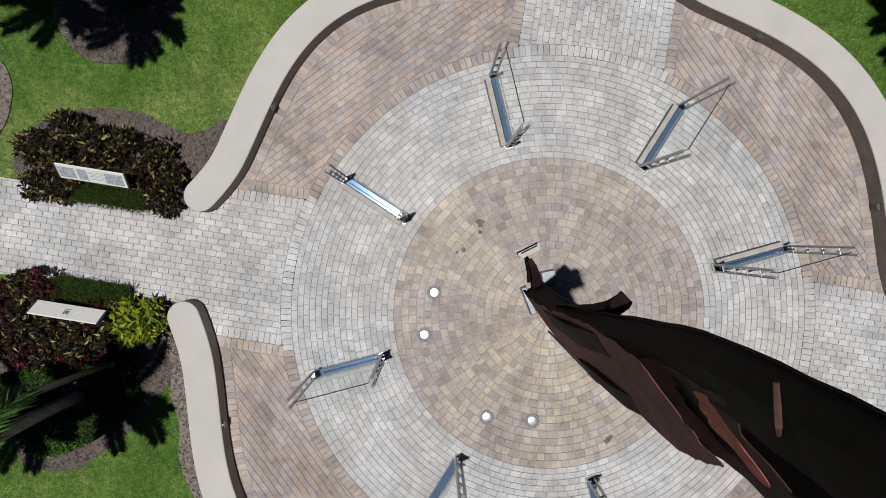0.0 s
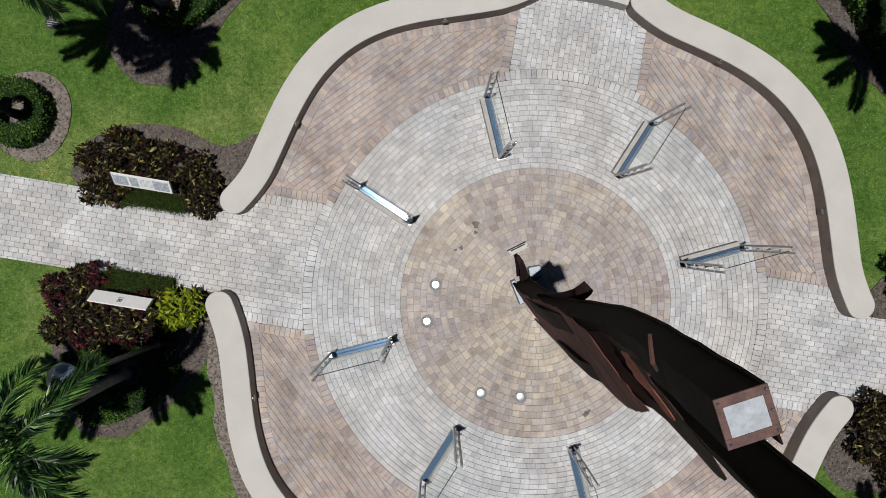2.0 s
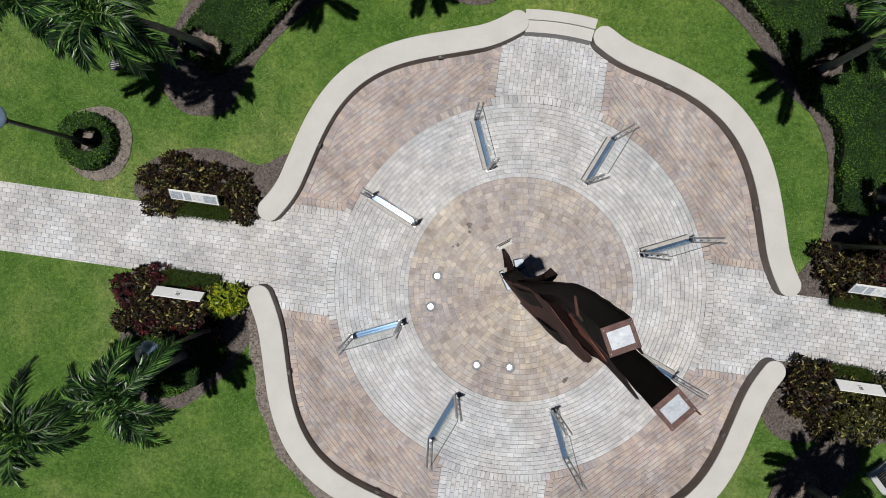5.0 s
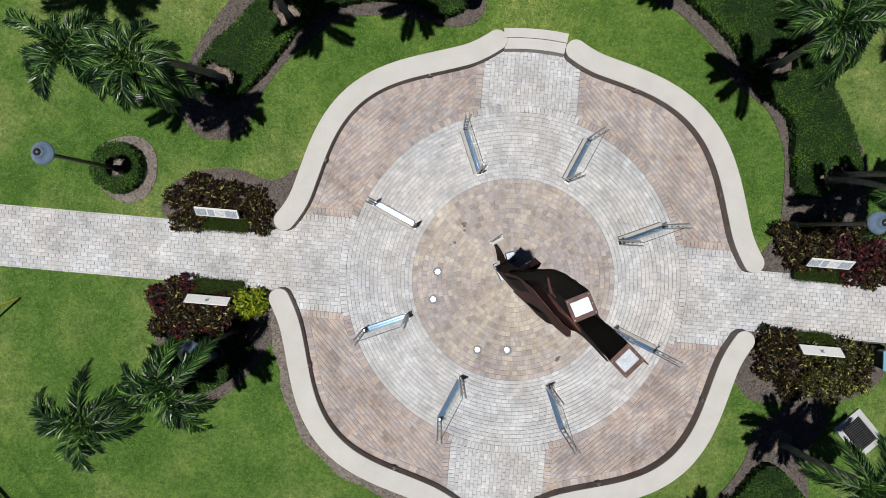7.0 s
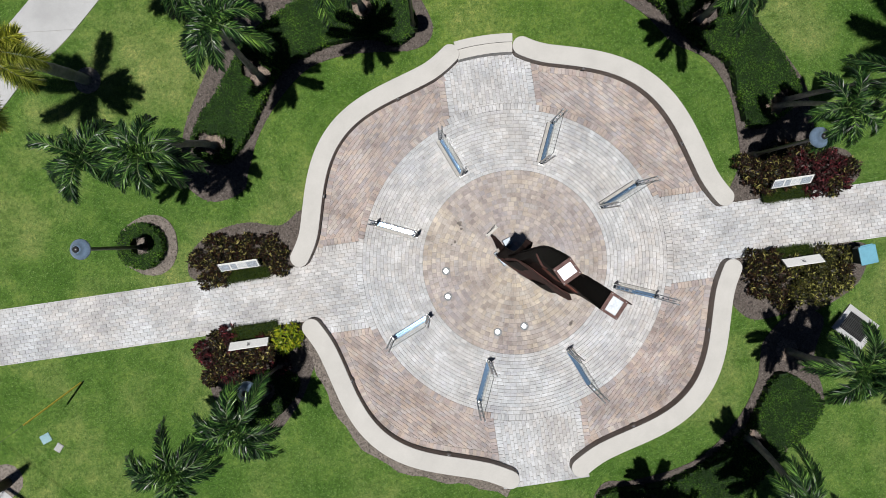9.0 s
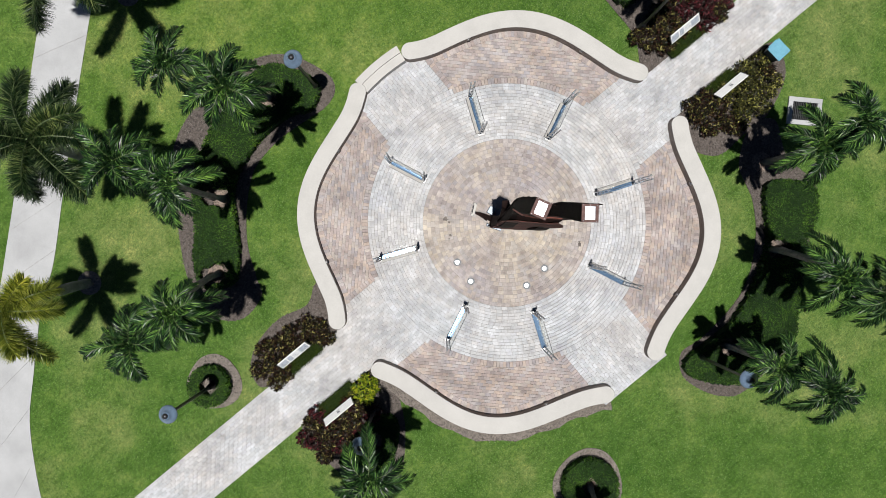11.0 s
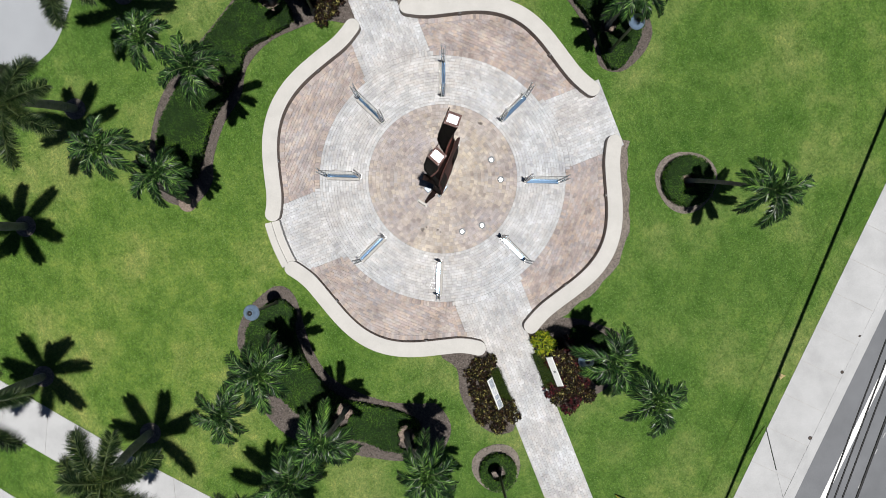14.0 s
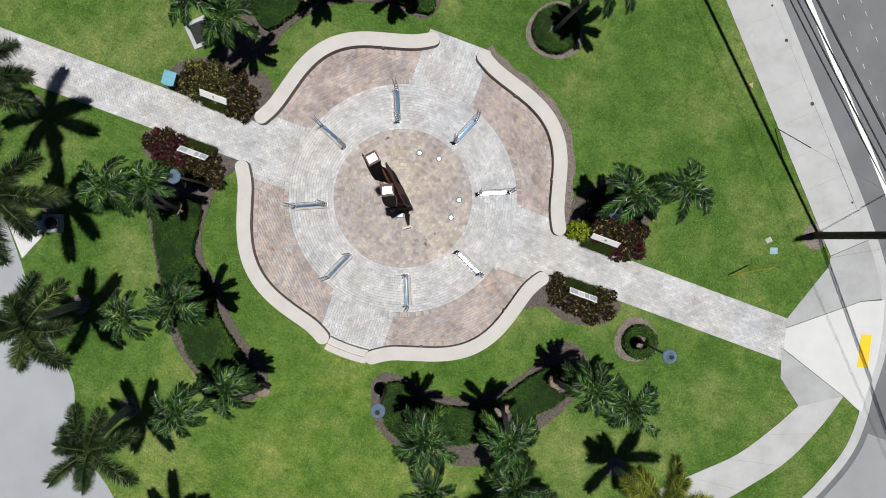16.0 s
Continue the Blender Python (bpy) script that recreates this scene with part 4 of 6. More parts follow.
def steel_relic():
    rng = random.Random(11)
    ob = thing("steel_relic", Matrix.Identity(4), "tall torn rusted steel columns standing upright with mirrored tops", "steel relic")
    for uc, low, twist in ((0.0, 0.02, -18.0), (1.0, 2.4, 3.5)):
        bm = bmesh.new()
        # a box section whose flanges stand a little proud of its webs
        h, g, f, t = 0.145, 0.155, 0.175, 0.185
        bent_plate(bm, [(uc - f, -t), (uc + f, -t), (uc + f, -g), (uc + h, -g), (uc + h, g), (uc + f, g), (uc + f, t), (uc - f, t), (uc - f, g), (uc - h, g), (uc - h, -g), (uc - f, -g)], low, 10.83, jag=0.25, rng=rng, uc=uc, twist=twist)
        column = part("column", bm, RUST, ob, "rusted steel box column")
        bm = bmesh.new()
        at = Matrix.Translation(steel_at(uc, 0.0, 10.84)) @ Matrix(((U.x, N.x, 0, 0), (U.y, N.y, 0, 0), (0, 0, 1, 0), (0, 0, 0, 1))) @ Matrix.Rotation(radians(twist), 4, "Z")
        for sx, sy, x, y in ((0.068, 0.375, -0.139, 0), (0.068, 0.375, 0.139, 0), (0.21, 0.05, 0, -0.1625), (0.21, 0.05, 0, 0.1625)):
            box(bm, sx, sy, 0.02, at @ Matrix.Translation((x, y, 0.0)), 0.003)
        part("cap_frame", bm, RUSTTOP, column, "rusted end frame in a lighter, sunlit tone")
        bm = bmesh.new()
        box(bm, 0.21, 0.275, 0.012, at @ Matrix.Translation((0, 0, 0.002)))
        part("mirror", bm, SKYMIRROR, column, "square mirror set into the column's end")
        # a plate ear beyond the far corner
        bm = bmesh.new()
        bent_plate(bm, [(uc + 0.15, 0.155), (uc + 0.27, 0.175), (uc + 0.27, 0.19), (uc + 0.15, 0.182)], 9.9, 10.80, 6, uc=uc, twist=twist)
        for du, dn in ((-0.14, -0.1625), (0.14, -0.1625), (-0.14, 0.1625), (0.14, 0.1625), (0.0, 0.1625)):
            vs, fs = lathe([(0.011, 0.0), (0.011, 0.008), (0.005, 0.012)], 6)
            bolt = solid("bolt", vs, fs, STEEL, column)
            bolt.matrix_world = at @ Matrix.Translation((du, dn, 0.02))
        part("plate_ear", bm, RUST, column)
    # spandrel plate before the columns, torn all round
    bm = bmesh.new()
    torn_sheet(bm, [(-0.22, 0.0), (0.15, 0.0), (0.72, 0.45), (0.98, 1.3), (1.2, 2.1), (1.34, 2.35), (1.16, 2.9), (1.10, 3.9), (1.22, 4.0), (1.14, 4.7), (1.26, 5.1), (1.42, 5.6), (1.30, 6.3), (1.14, 6.85), (0.98, 7.45), (0.84, 7.05), (0.60, 7.3), (0.58, 7.0), (0.42, 7.15), (0.12, 7.2), (-0.08, 7.1), (-0.20, 6.4), (-0.30, 4.6), (-0.24, 3.2), (-0.28, 1.6), (-0.18, 0.9)],
               lambda u, z: -0.31 + 0.022 * z + 0.10 * max(0.0, 1 - z / 1.4) - bend(z)[0] - 0.025 * math.sin(2.2 * u + z), 0.012, 0.05)
    part("spandrel_plate", bm, RUSTPLATE, ob, "torn reddish-brown steel plate")
    # upper fragment of the spandrel, bridging the columns
    bm = bmesh.new()
    torn_sheet(bm, [(-0.02, 8.45), (0.10, 8.62), (0.38, 8.25), (0.62, 8.5), (0.95, 8.4), (1.10, 8.75), (1.45, 8.7), (1.70, 8.1), (1.52, 7.9), (1.36, 7.4), (1.0, 6.6), (0.8, 5.9), (0.3, 5.8), (0.0, 6.3), (-0.05, 7.3)],
               lambda u, z: -0.20 - 0.01 * math.sin(5 * u), 0.012, 0.05)
    part("upper_plate", bm, RUSTDARK, ob, "torn dark brown steel plate")
    bm = bmesh.new()
    torn_sheet(bm, [(0.04, 7.85), (0.06, 8.25), (0.16, 8.38), (0.24, 8.18), (0.30, 8.30), (0.36, 8.10), (0.60, 8.02), (0.86, 8.06), (1.00, 7.95), (0.86, 7.84), (0.60, 7.82), (0.42, 7.66), (0.34, 7.86), (0.26, 7.66), (0.18, 7.88)],
               lambda u, z: -0.17 - 0.16 * (8.3 - z), 0.012, 0.04)
    part("torn_tongue", bm, RUSTRED, ob, "torn tongue of bright rust")
    bm = bmesh.new()
    vs_top = [(-0.45, -0.085, 9.64), (-0.33, -0.15, 9.62), (-0.22, -0.20, 9.58), (-0.08, -0.19, 9.40)]
    v, f = tube([steel_at(*p) for p in vs_top], [0.018, 0.022, 0.022, 0.014], 6)
    vv = [bm.verts.new(p) for p in v]
    for g in f:
        bm.faces.new([vv[i] for i in g])
    part("bent_bar", bm, RUSTBAR, ob, "bent steel bar")

    def strip(name, pts, wide, thick, mat, label=""):
        """A ribbon of plate through pts, each with its half width across the way given."""
        bm = bmesh.new()
        rr = []
        line = [Vector(p) for p in pts]
        for i, c in enumerate(line):
            d = (line[min(i + 1, len(line) - 1)] - line[max(i - 1, 0)]).normalized()
            s = d.cross(Vector((0, 0, 1))).normalized() * wide[i]
            up = s.normalized().cross(d) * thick
            rr.append([bm.verts.new(c + o) for o in (-s, s, s + up, -s + up)])
        for lo, hi in zip(rr, rr[1:]):
            for k in range(4):
                bm.faces.new((lo[k], lo[(k + 1) % 4], hi[(k + 1) % 4], hi[k]))
        bm.faces.new(rr[0][::-1])
        bm.faces.new(rr[-1])
        return part(name, bm, mat, ob, label)

    # torn flange that curls away halfway up
    strip("curled_flange", [(-0.33, 0.34, 2.9), (-0.30, 0.40, 3.5), (-0.27, 0.46, 4.2), (-0.23, 0.53, 4.75), (-0.17, 0.62, 5.1), (-0.11, 0.72, 5.25), (-0.08, 0.76, 5.2)], [0.15, 0.15, 0.14, 0.13, 0.12, 0.11, 0.10], 0.03, RUST, "torn flange curling outward")
    # leaning fins at the foot
    strip("torn_fin", [(-0.34, 0.36, 0.1), (-0.40, 0.52, 0.5), (-0.50, 0.72, 0.8), (-0.62, 0.90, 0.98), (-0.70, 1.0, 1.0)], [0.10, 0.09, 0.075, 0.06, 0.04], 0.03, RUST)
    strip("torn_fin", [(-0.50, 0.56, 0.1), (-0.56, 0.72, 0.45), (-0.64, 0.90, 0.7), (-0.70, 1.0, 0.75)], [0.04, 0.04, 0.035, 0.02], 0.02, RUST)
    # stainless shoe at the foot
    for (x, y), (sx, sy, sz), turn, mat in (((-0.48, 0.20), (0.11, 0.56, 0.30), 31, SHOEGREY), ((-0.165, 0.715), (0.28, 0.24, 0.26), 20, SHOEGREY), ((0.02, 0.28), (0.5, 0.5, 0.06), -45, DARKSTEEL)):
        bm = bmesh.new()
        box(bm, sx, sy, sz, pose(x, y, TOP - 0.004, 0, 0, turn), 0.015)
        part("steel_shoe", bm, mat, ob, "brushed stainless foot bracket")
    a, b = Vector((0.06, -0.32, 0.10)), Vector((0.95, -1.02, 0.95))
    bm = bmesh.new()
    for s in (-0.035, 0.035):
        v, f = tube([a + N * s, b + N * s], 0.02, 6)
        vv = [bm.verts.new(p) for p in v]
        for g in f:
            bm.faces.new([vv[i] for i in g])
    brace = part("brace", bm, STEEL, ob, "slanting twin-tube stainless brace")
    bm = bmesh.new()
    box(bm, 0.04, 0.1, 0.95, Matrix.Translation((b.x, b.y, 0.02)), 0.004)
    part("brace_leg", bm, STEEL, brace)
    return ob


RUSTBAR = plain("bar_rust", (0.085, 0.042, 0.036), 0.85, 0.0, 0.15, vary=0.3, scale=4)
SHOEGREY = plain("shoe_steel", (0.16, 0.185, 0.215), 0.4, 0.3, 0.3, vary=0.25, scale=7, relief=0.05)
# lighter copy of the rust: sun on the end frames is put into the colour
RUSTTOP = plain("sunlit_rust", (0.125, 0.072, 0.064), 0.75, 0.0, 0.25, vary=0.35, scale=9, grain=40, relief=0.3)
RUSTPLATE = plain("plate_rust", (0.118, 0.046, 0.038), 0.85, 0.0, 0.15, vary=0.4, scale=2.0, grain=28, relief=0.4, dirt=(0.055, 0.027, 0.024))
RUSTDARK = plain("dark_plate_rust", (0.045, 0.022, 0.019), 0.85, 0.0, 0.15, vary=0.4, scale=2.5, grain=28, relief=0.4, dirt=(0.022, 0.012, 0.011))
# pale mottled base stands in for bright sky and cloud reflected in the mirrors
SKYMIRROR = plain("sky_painted_mirror", (0.74, 0.79, 0.84), 0.2, 0.5, 0.5, vary=0.16, scale=9, grain=30, relief=0.0)
steel_relic()

PLAQUE = plain("plaque_metal", (0.56, 0.54, 0.50), 0.45, 0.2, 0.4, vary=0.1)
# plaque on a low frame before the steel
plaque = thing("plaque_stand", pose(-0.64, 1.15, TOP, 0, 0, 36), "small silver plaque on a low dark frame", "plaque")
bm = bmesh.new()
box(bm, 0.46, 0.13, 0.02, pose(0, 0, 0.40, 18, 0, 0), 0.004)
part("plate", bm, PLAQUE, plaque, "pale silvery plate")
bm = bmesh.new()
box(bm, 0.34, 0.03, 0.004, pose(0, 0.035, 0.432, 18, 0, 0))
part("engraved_line", bm, INKBLACK, plaque)
for x in (-0.17, 0.17):
    bm = bmesh.new()
    box(bm, 0.025, 0.025, 0.40, Matrix.Translation((x, 0, 0)), 0.003)
    part("leg", bm, DARKSTEEL, plaque)
for x in (-0.21, 0.21):
    vs, fs = lathe([(0.02, 0), (0.022, 0.01), (0.008, 0.02)], 8)
    o = solid("stud", vs, fs, MIRROR, plaque, smooth=True)
    o.location = (x, -0.03, 0.41)

# uplights flush in the paving


def uplight(x, y):
    ob = thing("uplight", Matrix.Translation((x, y, TOP - 0.02)), "round flush uplight with glass lens and steel ring", "uplight", "uplights in the paving")
    vs, fs = lathe([(0.142, 0.0), (0.142, 0.03), (0.136, 0.036), (0.122, 0.036), (0.118, 0.022)], 28)
    solid("ring", vs, fs, RINGGREY, ob, "dark steel ring")
    vs, fs = lathe([(0.118, 0.012), (0.114, 0.028), (0.08, 0.034), (0.03, 0.036)], 24)
    solid("lens", vs, fs, LENS, ob, "bright silvery lens", smooth=True)
    return ob


RINGGREY = plain("dull_bezel", (0.19, 0.195, 0.20), 0.6, 0.0, 0.4, vary=0.2, scale=8)
LENS = plain("lens_reflector", (0.80, 0.83, 0.84), 0.22, 0.75, 0.6, vary=0.15, scale=12, relief=0.05)
for x, y in ((-2.30, 0.05), (-2.36, -0.80), (-0.89, -2.21), (0.01, -2.145)):
    uplight(x, y)

# dark stains on the pavers
STAIN = plain("paver_stain", (0.16, 0.138, 0.125), 0.9, vary=0.35, scale=12, grain=50)
for x, y, r, seed in ((-1.63, 1.54, 0.10, 1), (-1.60, 1.36, 0.05, 2), (-1.87, 0.97, 0.06, 3), (-1.98, 0.90, 0.035, 4), (1.54, -2.29, 0.075, 5), (1.60, -2.20, 0.04, 6)):
    rs_ = random.Random(seed)
    slab("dark_stain", [(x + r * k * math.cos(a), y + r * k * math.sin(a)) for a, k in ((2 * math.pi * i / 14, rs_.uniform(0.55, 1.1)) for i in range(14))], TOP - 0.012, TOP + 0.0035, STAIN, "small dark stain on the pavers", category="stain")

# ---- planting ----


def quads_mesh(name, verts, per, mat):
    """Many small separate faces at once: verts (n * per, 3)."""
    n = len(verts) // per
    me = bpy.data.meshes.new(name)
    me.vertices.add(len(verts))
    me.vertices.foreach_set("co", np.asarray(verts, dtype=np.float32).ravel())
    me.loops.add(len(verts))
    me.loops.foreach_set("vertex_index", np.arange(len(verts), dtype=np.int32))
    me.polygons.add(n)
    me.polygons.foreach_set("loop_start", np.arange(0, len(verts), per, dtype=np.int32))
    me.materials.append(mat)
    me.update()
    me.validate()
    return me


def unit(v):
    return v / np.maximum(np.linalg.norm(v, axis=-1, keepdims=True), 1e-9)


def leaves_at(pos, along, length, width, rs, fold=0.0):
    """Lozenge leaves at pos, pointing along; each a single four-cornered face."""
    side = unit(np.cross(along, rs.normal(size=pos.shape) * 0.5 + np.array([0, 0, 1.0])))
    l, w = length[:, None], width[:, None]
    return np.stack([pos, pos + along * l * 0.45 + side * w, pos + along * l, pos + along * l * 0.45 - side * w], 1).reshape(-1, 3)


def inside_many(xy, poly):
    x, y = xy[:, 0], xy[:, 1]
    hit = np.zeros(len(xy), bool)
    for (x0, y0), (x1, y1) in zip(poly, poly[1:] + poly[:1]):
        if y0 != y1:
            hit ^= ((y0 > y) != (y1 > y)) & (x < (x1 - x0) * (y - y0) / (y1 - y0) + x0)
    return hit


def croton_mesh(name, mat, seed, radius=0.34, height=0.62, shoots=40, leaves=10, leaf=0.125, width=0.023):
    rs = np.random.RandomState(seed)
    a, r = rs.uniform(0, 2 * np.pi, shoots), radius * np.sqrt(rs.uniform(0, 1, shoots))
    z = height * (1 - 0.45 * (r / radius) ** 2) * rs.uniform(0.78, 1.05, shoots)
    top = np.stack([r * np.cos(a), r * np.sin(a), z], 1)
    pos, along = [], []
    for k in range(leaves):
        b = 2.4 * k + rs.uniform(0, 6.3, shoots)
        tilt = rs.uniform(0.05, 0.95, shoots)
        d = np.stack([np.cos(b), np.sin(b), tilt], 1)
        pos.append(top - np.array([0, 0, 1]) * (0.02 * k + rs.uniform(0, 0.05, (shoots, 1))))
        along.append(unit(d + np.stack([np.cos(a), np.sin(a), np.zeros(shoots)], 1) * 0.25))
    pos, along = np.concatenate(pos), np.concatenate(along)
    n = len(pos)
    return quads_mesh(name, leaves_at(pos, along, rs.uniform(0.7, 1.2, n) * leaf, rs.uniform(0.8, 1.2, n) * width, rs), 4, mat)


STEM = plain("shrub_stem", (0.07, 0.055, 0.04), 0.9, vary=0.2)


def shrub(x, y, foliage, size, turn, label, group):
    ob = thing("croton_shrub", pose(x, y, 0.02, 0, 0, turn), label, "shrub", group)
    f = new("foliage", foliage)
    f.parent, f.scale = ob, (size, size, size)
    s = new("stem", STEMS)
    s.parent, s.scale = ob, (size, size, size)
    return ob


def stem_mesh():
    vs, fs = [], []
    for i in range(7):
        a = i * 0.9
        v, f = tube([(0.03 * math.cos(a), 0.03 * math.sin(a), 0), (0.12 * math.cos(a), 0.12 * math.sin(a), 0.25), (0.22 * math.cos(a), 0.22 * math.sin(a), 0.5)], [0.012, 0.009, 0.005], 5)
        k = len(vs)
        vs += v
        fs += [tuple(j + k for j in g) for g in f]
    return mesh("stems", vs, fs, (STEM,))


STEMS = stem_mesh()
DARK_CROTON = [croton_mesh("croton_foliage", CROTON, s) for s in (1, 2, 3)]
RED_CROTON = [croton_mesh("red_croton_foliage", CROTONRED, s) for s in (4, 5)]
GOLD_CROTON = [croton_mesh("gold_croton_foliage", CROTONGOLD, s) for s in (6, 7)]
LIME_CROTON = croton_mesh("lime_croton_foliage", LIME, 9, 0.5, 0.85, 60, 11, 0.17, 0.026)

mulch_beds = []


def mulch_bed(outline, label="dark bark mulch under the planting", mat=None, rounded=True):
    line = smooth_loop(outline, 5) if rounded else outline
    mulch_beds.append(line)
    z = 0.016 + 0.0018 * len(mulch_beds)
    if rounded:
        slab("mulch_bed", line, -0.01, z, mat or MULCH, label, category="mulch")
    else:
        # a long strip: outer edge out and inner edge back, built in steps
        n, vs, fs = len(line) // 2, [], []
        for i in range(n):
            a, b = line[i], line[2 * n - 1 - i]
            vs += [(*a, -0.01), (*a, z), (*b, z), (*b, -0.01)]
        for i in range(n - 1):
            k = 4 * i
            fs += [(k, k + 1, k + 5, k + 4), (k + 1, k + 2, k + 6, k + 5), (k + 2, k + 3, k + 7, k + 6)]
        tagged(solid("mulch_bed", vs, fs, mat or MULCH), label, "mulch", kind="structure")
    rs = np.random.RandomState(len(mulch_beds))
    lo, hi = np.min(line, 0), np.max(line, 0)
    xy = rs.uniform(lo, hi, (int(np.prod(hi - lo) * 400), 2))
    xy = xy[inside_many(xy, line)]
    n = len(xy)
    pos = np.column_stack([xy, rs.uniform(0.02, 0.04, n) + 0.0025 * len(mulch_beds)])
    d = unit(np.column_stack([rs.normal(size=(n, 2)), rs.normal(size=n) * 0.35]))
    chips = new("bark_chips", quads_mesh("bark_chips", leaves_at(pos, d, rs.uniform(0.03, 0.09, n), rs.uniform(0.006, 0.016, n), rs), 4, BARKCHIP))
    tagged(chips, "scattered bark chips and fallen leaves", "mulch", kind="stuff")


BARKCHIP = leaf_material("bark_chip", [(0.045, 0.037, 0.032), (0.11, 0.09, 0.078), (0.15, 0.13, 0.115), (0.21, 0.19, 0.17)], 0.9, 0.0)


def croton_bed(outline, holes, kinds, label, group, seed, spacing=0.40):
    rs = random.Random(seed)
    xs, ys = [p[0] for p in outline], [p[1] for p in outline]
    placed = []
    for _ in range(1500):
        p = (rs.uniform(min(xs), max(xs)), rs.uniform(min(ys), max(ys)))
        if not inside(p, outline) or any(x0 < p[0] < x1 and y0 < p[1] < y1 for x0, y0, x1, y1 in holes):
            continue
        if all(math.dist(p, q) > spacing for q in placed):
            placed.append(p)
    for p in placed:
        sort, lab = kinds(p, rs)
        shrub(*p, rs.choice(sort), rs.uniform(0.85, 1.12), rs.uniform(0, 360), lab, group)


DARKLAB, REDLAB, GOLDLAB = "dark purple-green croton shrub with yellow flecks", "croton shrub with deep red leaves", "croton shrub with dark and golden-yellow leaves"
mulch_bed([(-10.6, 0.98), (-10.55, 1.9), (-9.7, 2.45), (-8.6, 2.6), (-7.5, 2.35), (-6.75, 2.75), (-6.45, 2.1), (-6.75, 1.0), (-8.5, 0.96)])
mulch_bed([(-10.5, -0.98), (-10.62, -2.2), (-10.5, -3.2), (-9.81, -4.42), (-9.09, -4.57), (-8.5, -4.36), (-7.62, -3.4), (-7.12, -2.5), (-6.75, -2.0), (-6.85, -1.0), (-8.5, -0.96)])
mulch_bed([(7.05, -0.98), (6.85, -2.1), (7.5, -3.0), (8.7, -3.0), (9.8, -3.0), (11.1, -2.4), (11.6, -1.6), (11.4, -0.97), (9, -0.96)])
croton_bed([(-10.35, 0.85), (-10.3, 1.65), (-9.65, 2.15), (-8.74, 2.25), (-8.0, 2.05), (-7.62, 1.6), (-7.6, 0.95), (-8.0, 0.9), (-9.5, 0.9)], [(-9.62, 0.5, -7.95, 1.22)], lambda p, r: (DARK_CROTON, DARKLAB), DARKLAB, "crotons by the west path", 1)
croton_bed([(-10.7, -1.65), (-10.55, -0.95), (-9.65, -0.9), (-8.2, -1.0), (-7.9, -1.7), (-8.1, -2.35), (-9.16, -2.55), (-10.0, -2.5), (-10.5, -2.25)], [(-9.68, -1.35, -7.95, -0.5), (-8.1, -1.9, -7.2, -0.8)],
           lambda p, r: (RED_CROTON, REDLAB) if r.random() < 0.4 else (DARK_CROTON, DARKLAB) if r.random() < 0.75 else (GOLD_CROTON, GOLDLAB), DARKLAB, "crotons by the west path", 2)
croton_bed([(7.75, 2.35), (7.8, 1.6), (8.2, 1.1), (10.0, 1.0), (11.1, 0.95), (11.45, 1.26), (11.2, 1.8), (10.2, 2.3), (8.7, 2.45)], [(8.25, 0.5, 9.95, 1.32)],
           lambda p, r: (RED_CROTON, REDLAB) if p[0] > 9.5 and r.random() < 0.8 else (DARK_CROTON, DARKLAB), DARKLAB, "crotons by the east path", 3)
croton_bed([(7.6, -0.95), (7.55, -1.5), (7.8, -2.2), (8.75, -2.7), (9.7, -2.65), (10.65, -2.4), (10.95, -1.85), (10.6, -1.1), (9.9, -1.0), (8.3, -0.95)], [(8.3, -1.3, 9.8, -0.5)],
           lambda p, r: (GOLD_CROTON, GOLDLAB) if p[0] > 8.8 and r.random() < 0.65 else (DARK_CROTON, DARKLAB), GOLDLAB, "crotons by the east path", 4)
lime = thing("lime_shrub", pose(-7.70, -1.38, 0.02), "bright yellow-green croton shrub with narrow leaves", "shrub")
o = new("foliage", LIME_CROTON)
o.parent = lime
o = new("stem", STEMS)
o.parent, o.scale = lime, (1.3, 1.3, 1.3)


def border_grass(x0, y0, x1, y1, seed):
    """A clipped block of dark border grass before a sign."""
    rs = np.random.RandomState(seed)
    ob = thing("border_grass", pose((x0 + x1) / 2, (y0 + y1) / 2, 0.02), "clipped dark green border grass before the sign", "border grass", "border grass by the signs")
    hx, hy = (x1 - x0) / 2, (y1 - y0) / 2
    bm = bmesh.new()
    box(bm, 2 * hx - 0.06, 2 * hy - 0.06, 0.26, Matrix.Identity(4), 0.06)
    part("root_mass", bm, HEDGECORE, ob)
    n = 2600
    pos = np.column_stack([rs.uniform(-hx, hx, n), rs.uniform(-hy, hy, n), rs.uniform(0.18, 0.30, n)])
    d = unit(np.column_stack([rs.normal(size=(n, 2)) * 0.6, rs.uniform(0.5, 1.0, n)]))
    f = new("blades", quads_mesh("blades", leaves_at(pos, d, rs.uniform(0.08, 0.16, n), rs.uniform(0.004, 0.008, n), rs), 4, MONDO))
    f.parent = ob


border_grass(-9.5, 0.70, -8.03, 1.10, 1)
border_grass(-9.58, -1.22, -8.05, -0.74, 2)
border_grass(8.33, 0.74, 9.88, 1.18, 3)
border_grass(8.42, -1.17, 9.68, -0.78, 4)


INKGREY = plain("sign_print_grey", (0.16, 0.17, 0.18), 0.6, vary=0.2, relief=0)


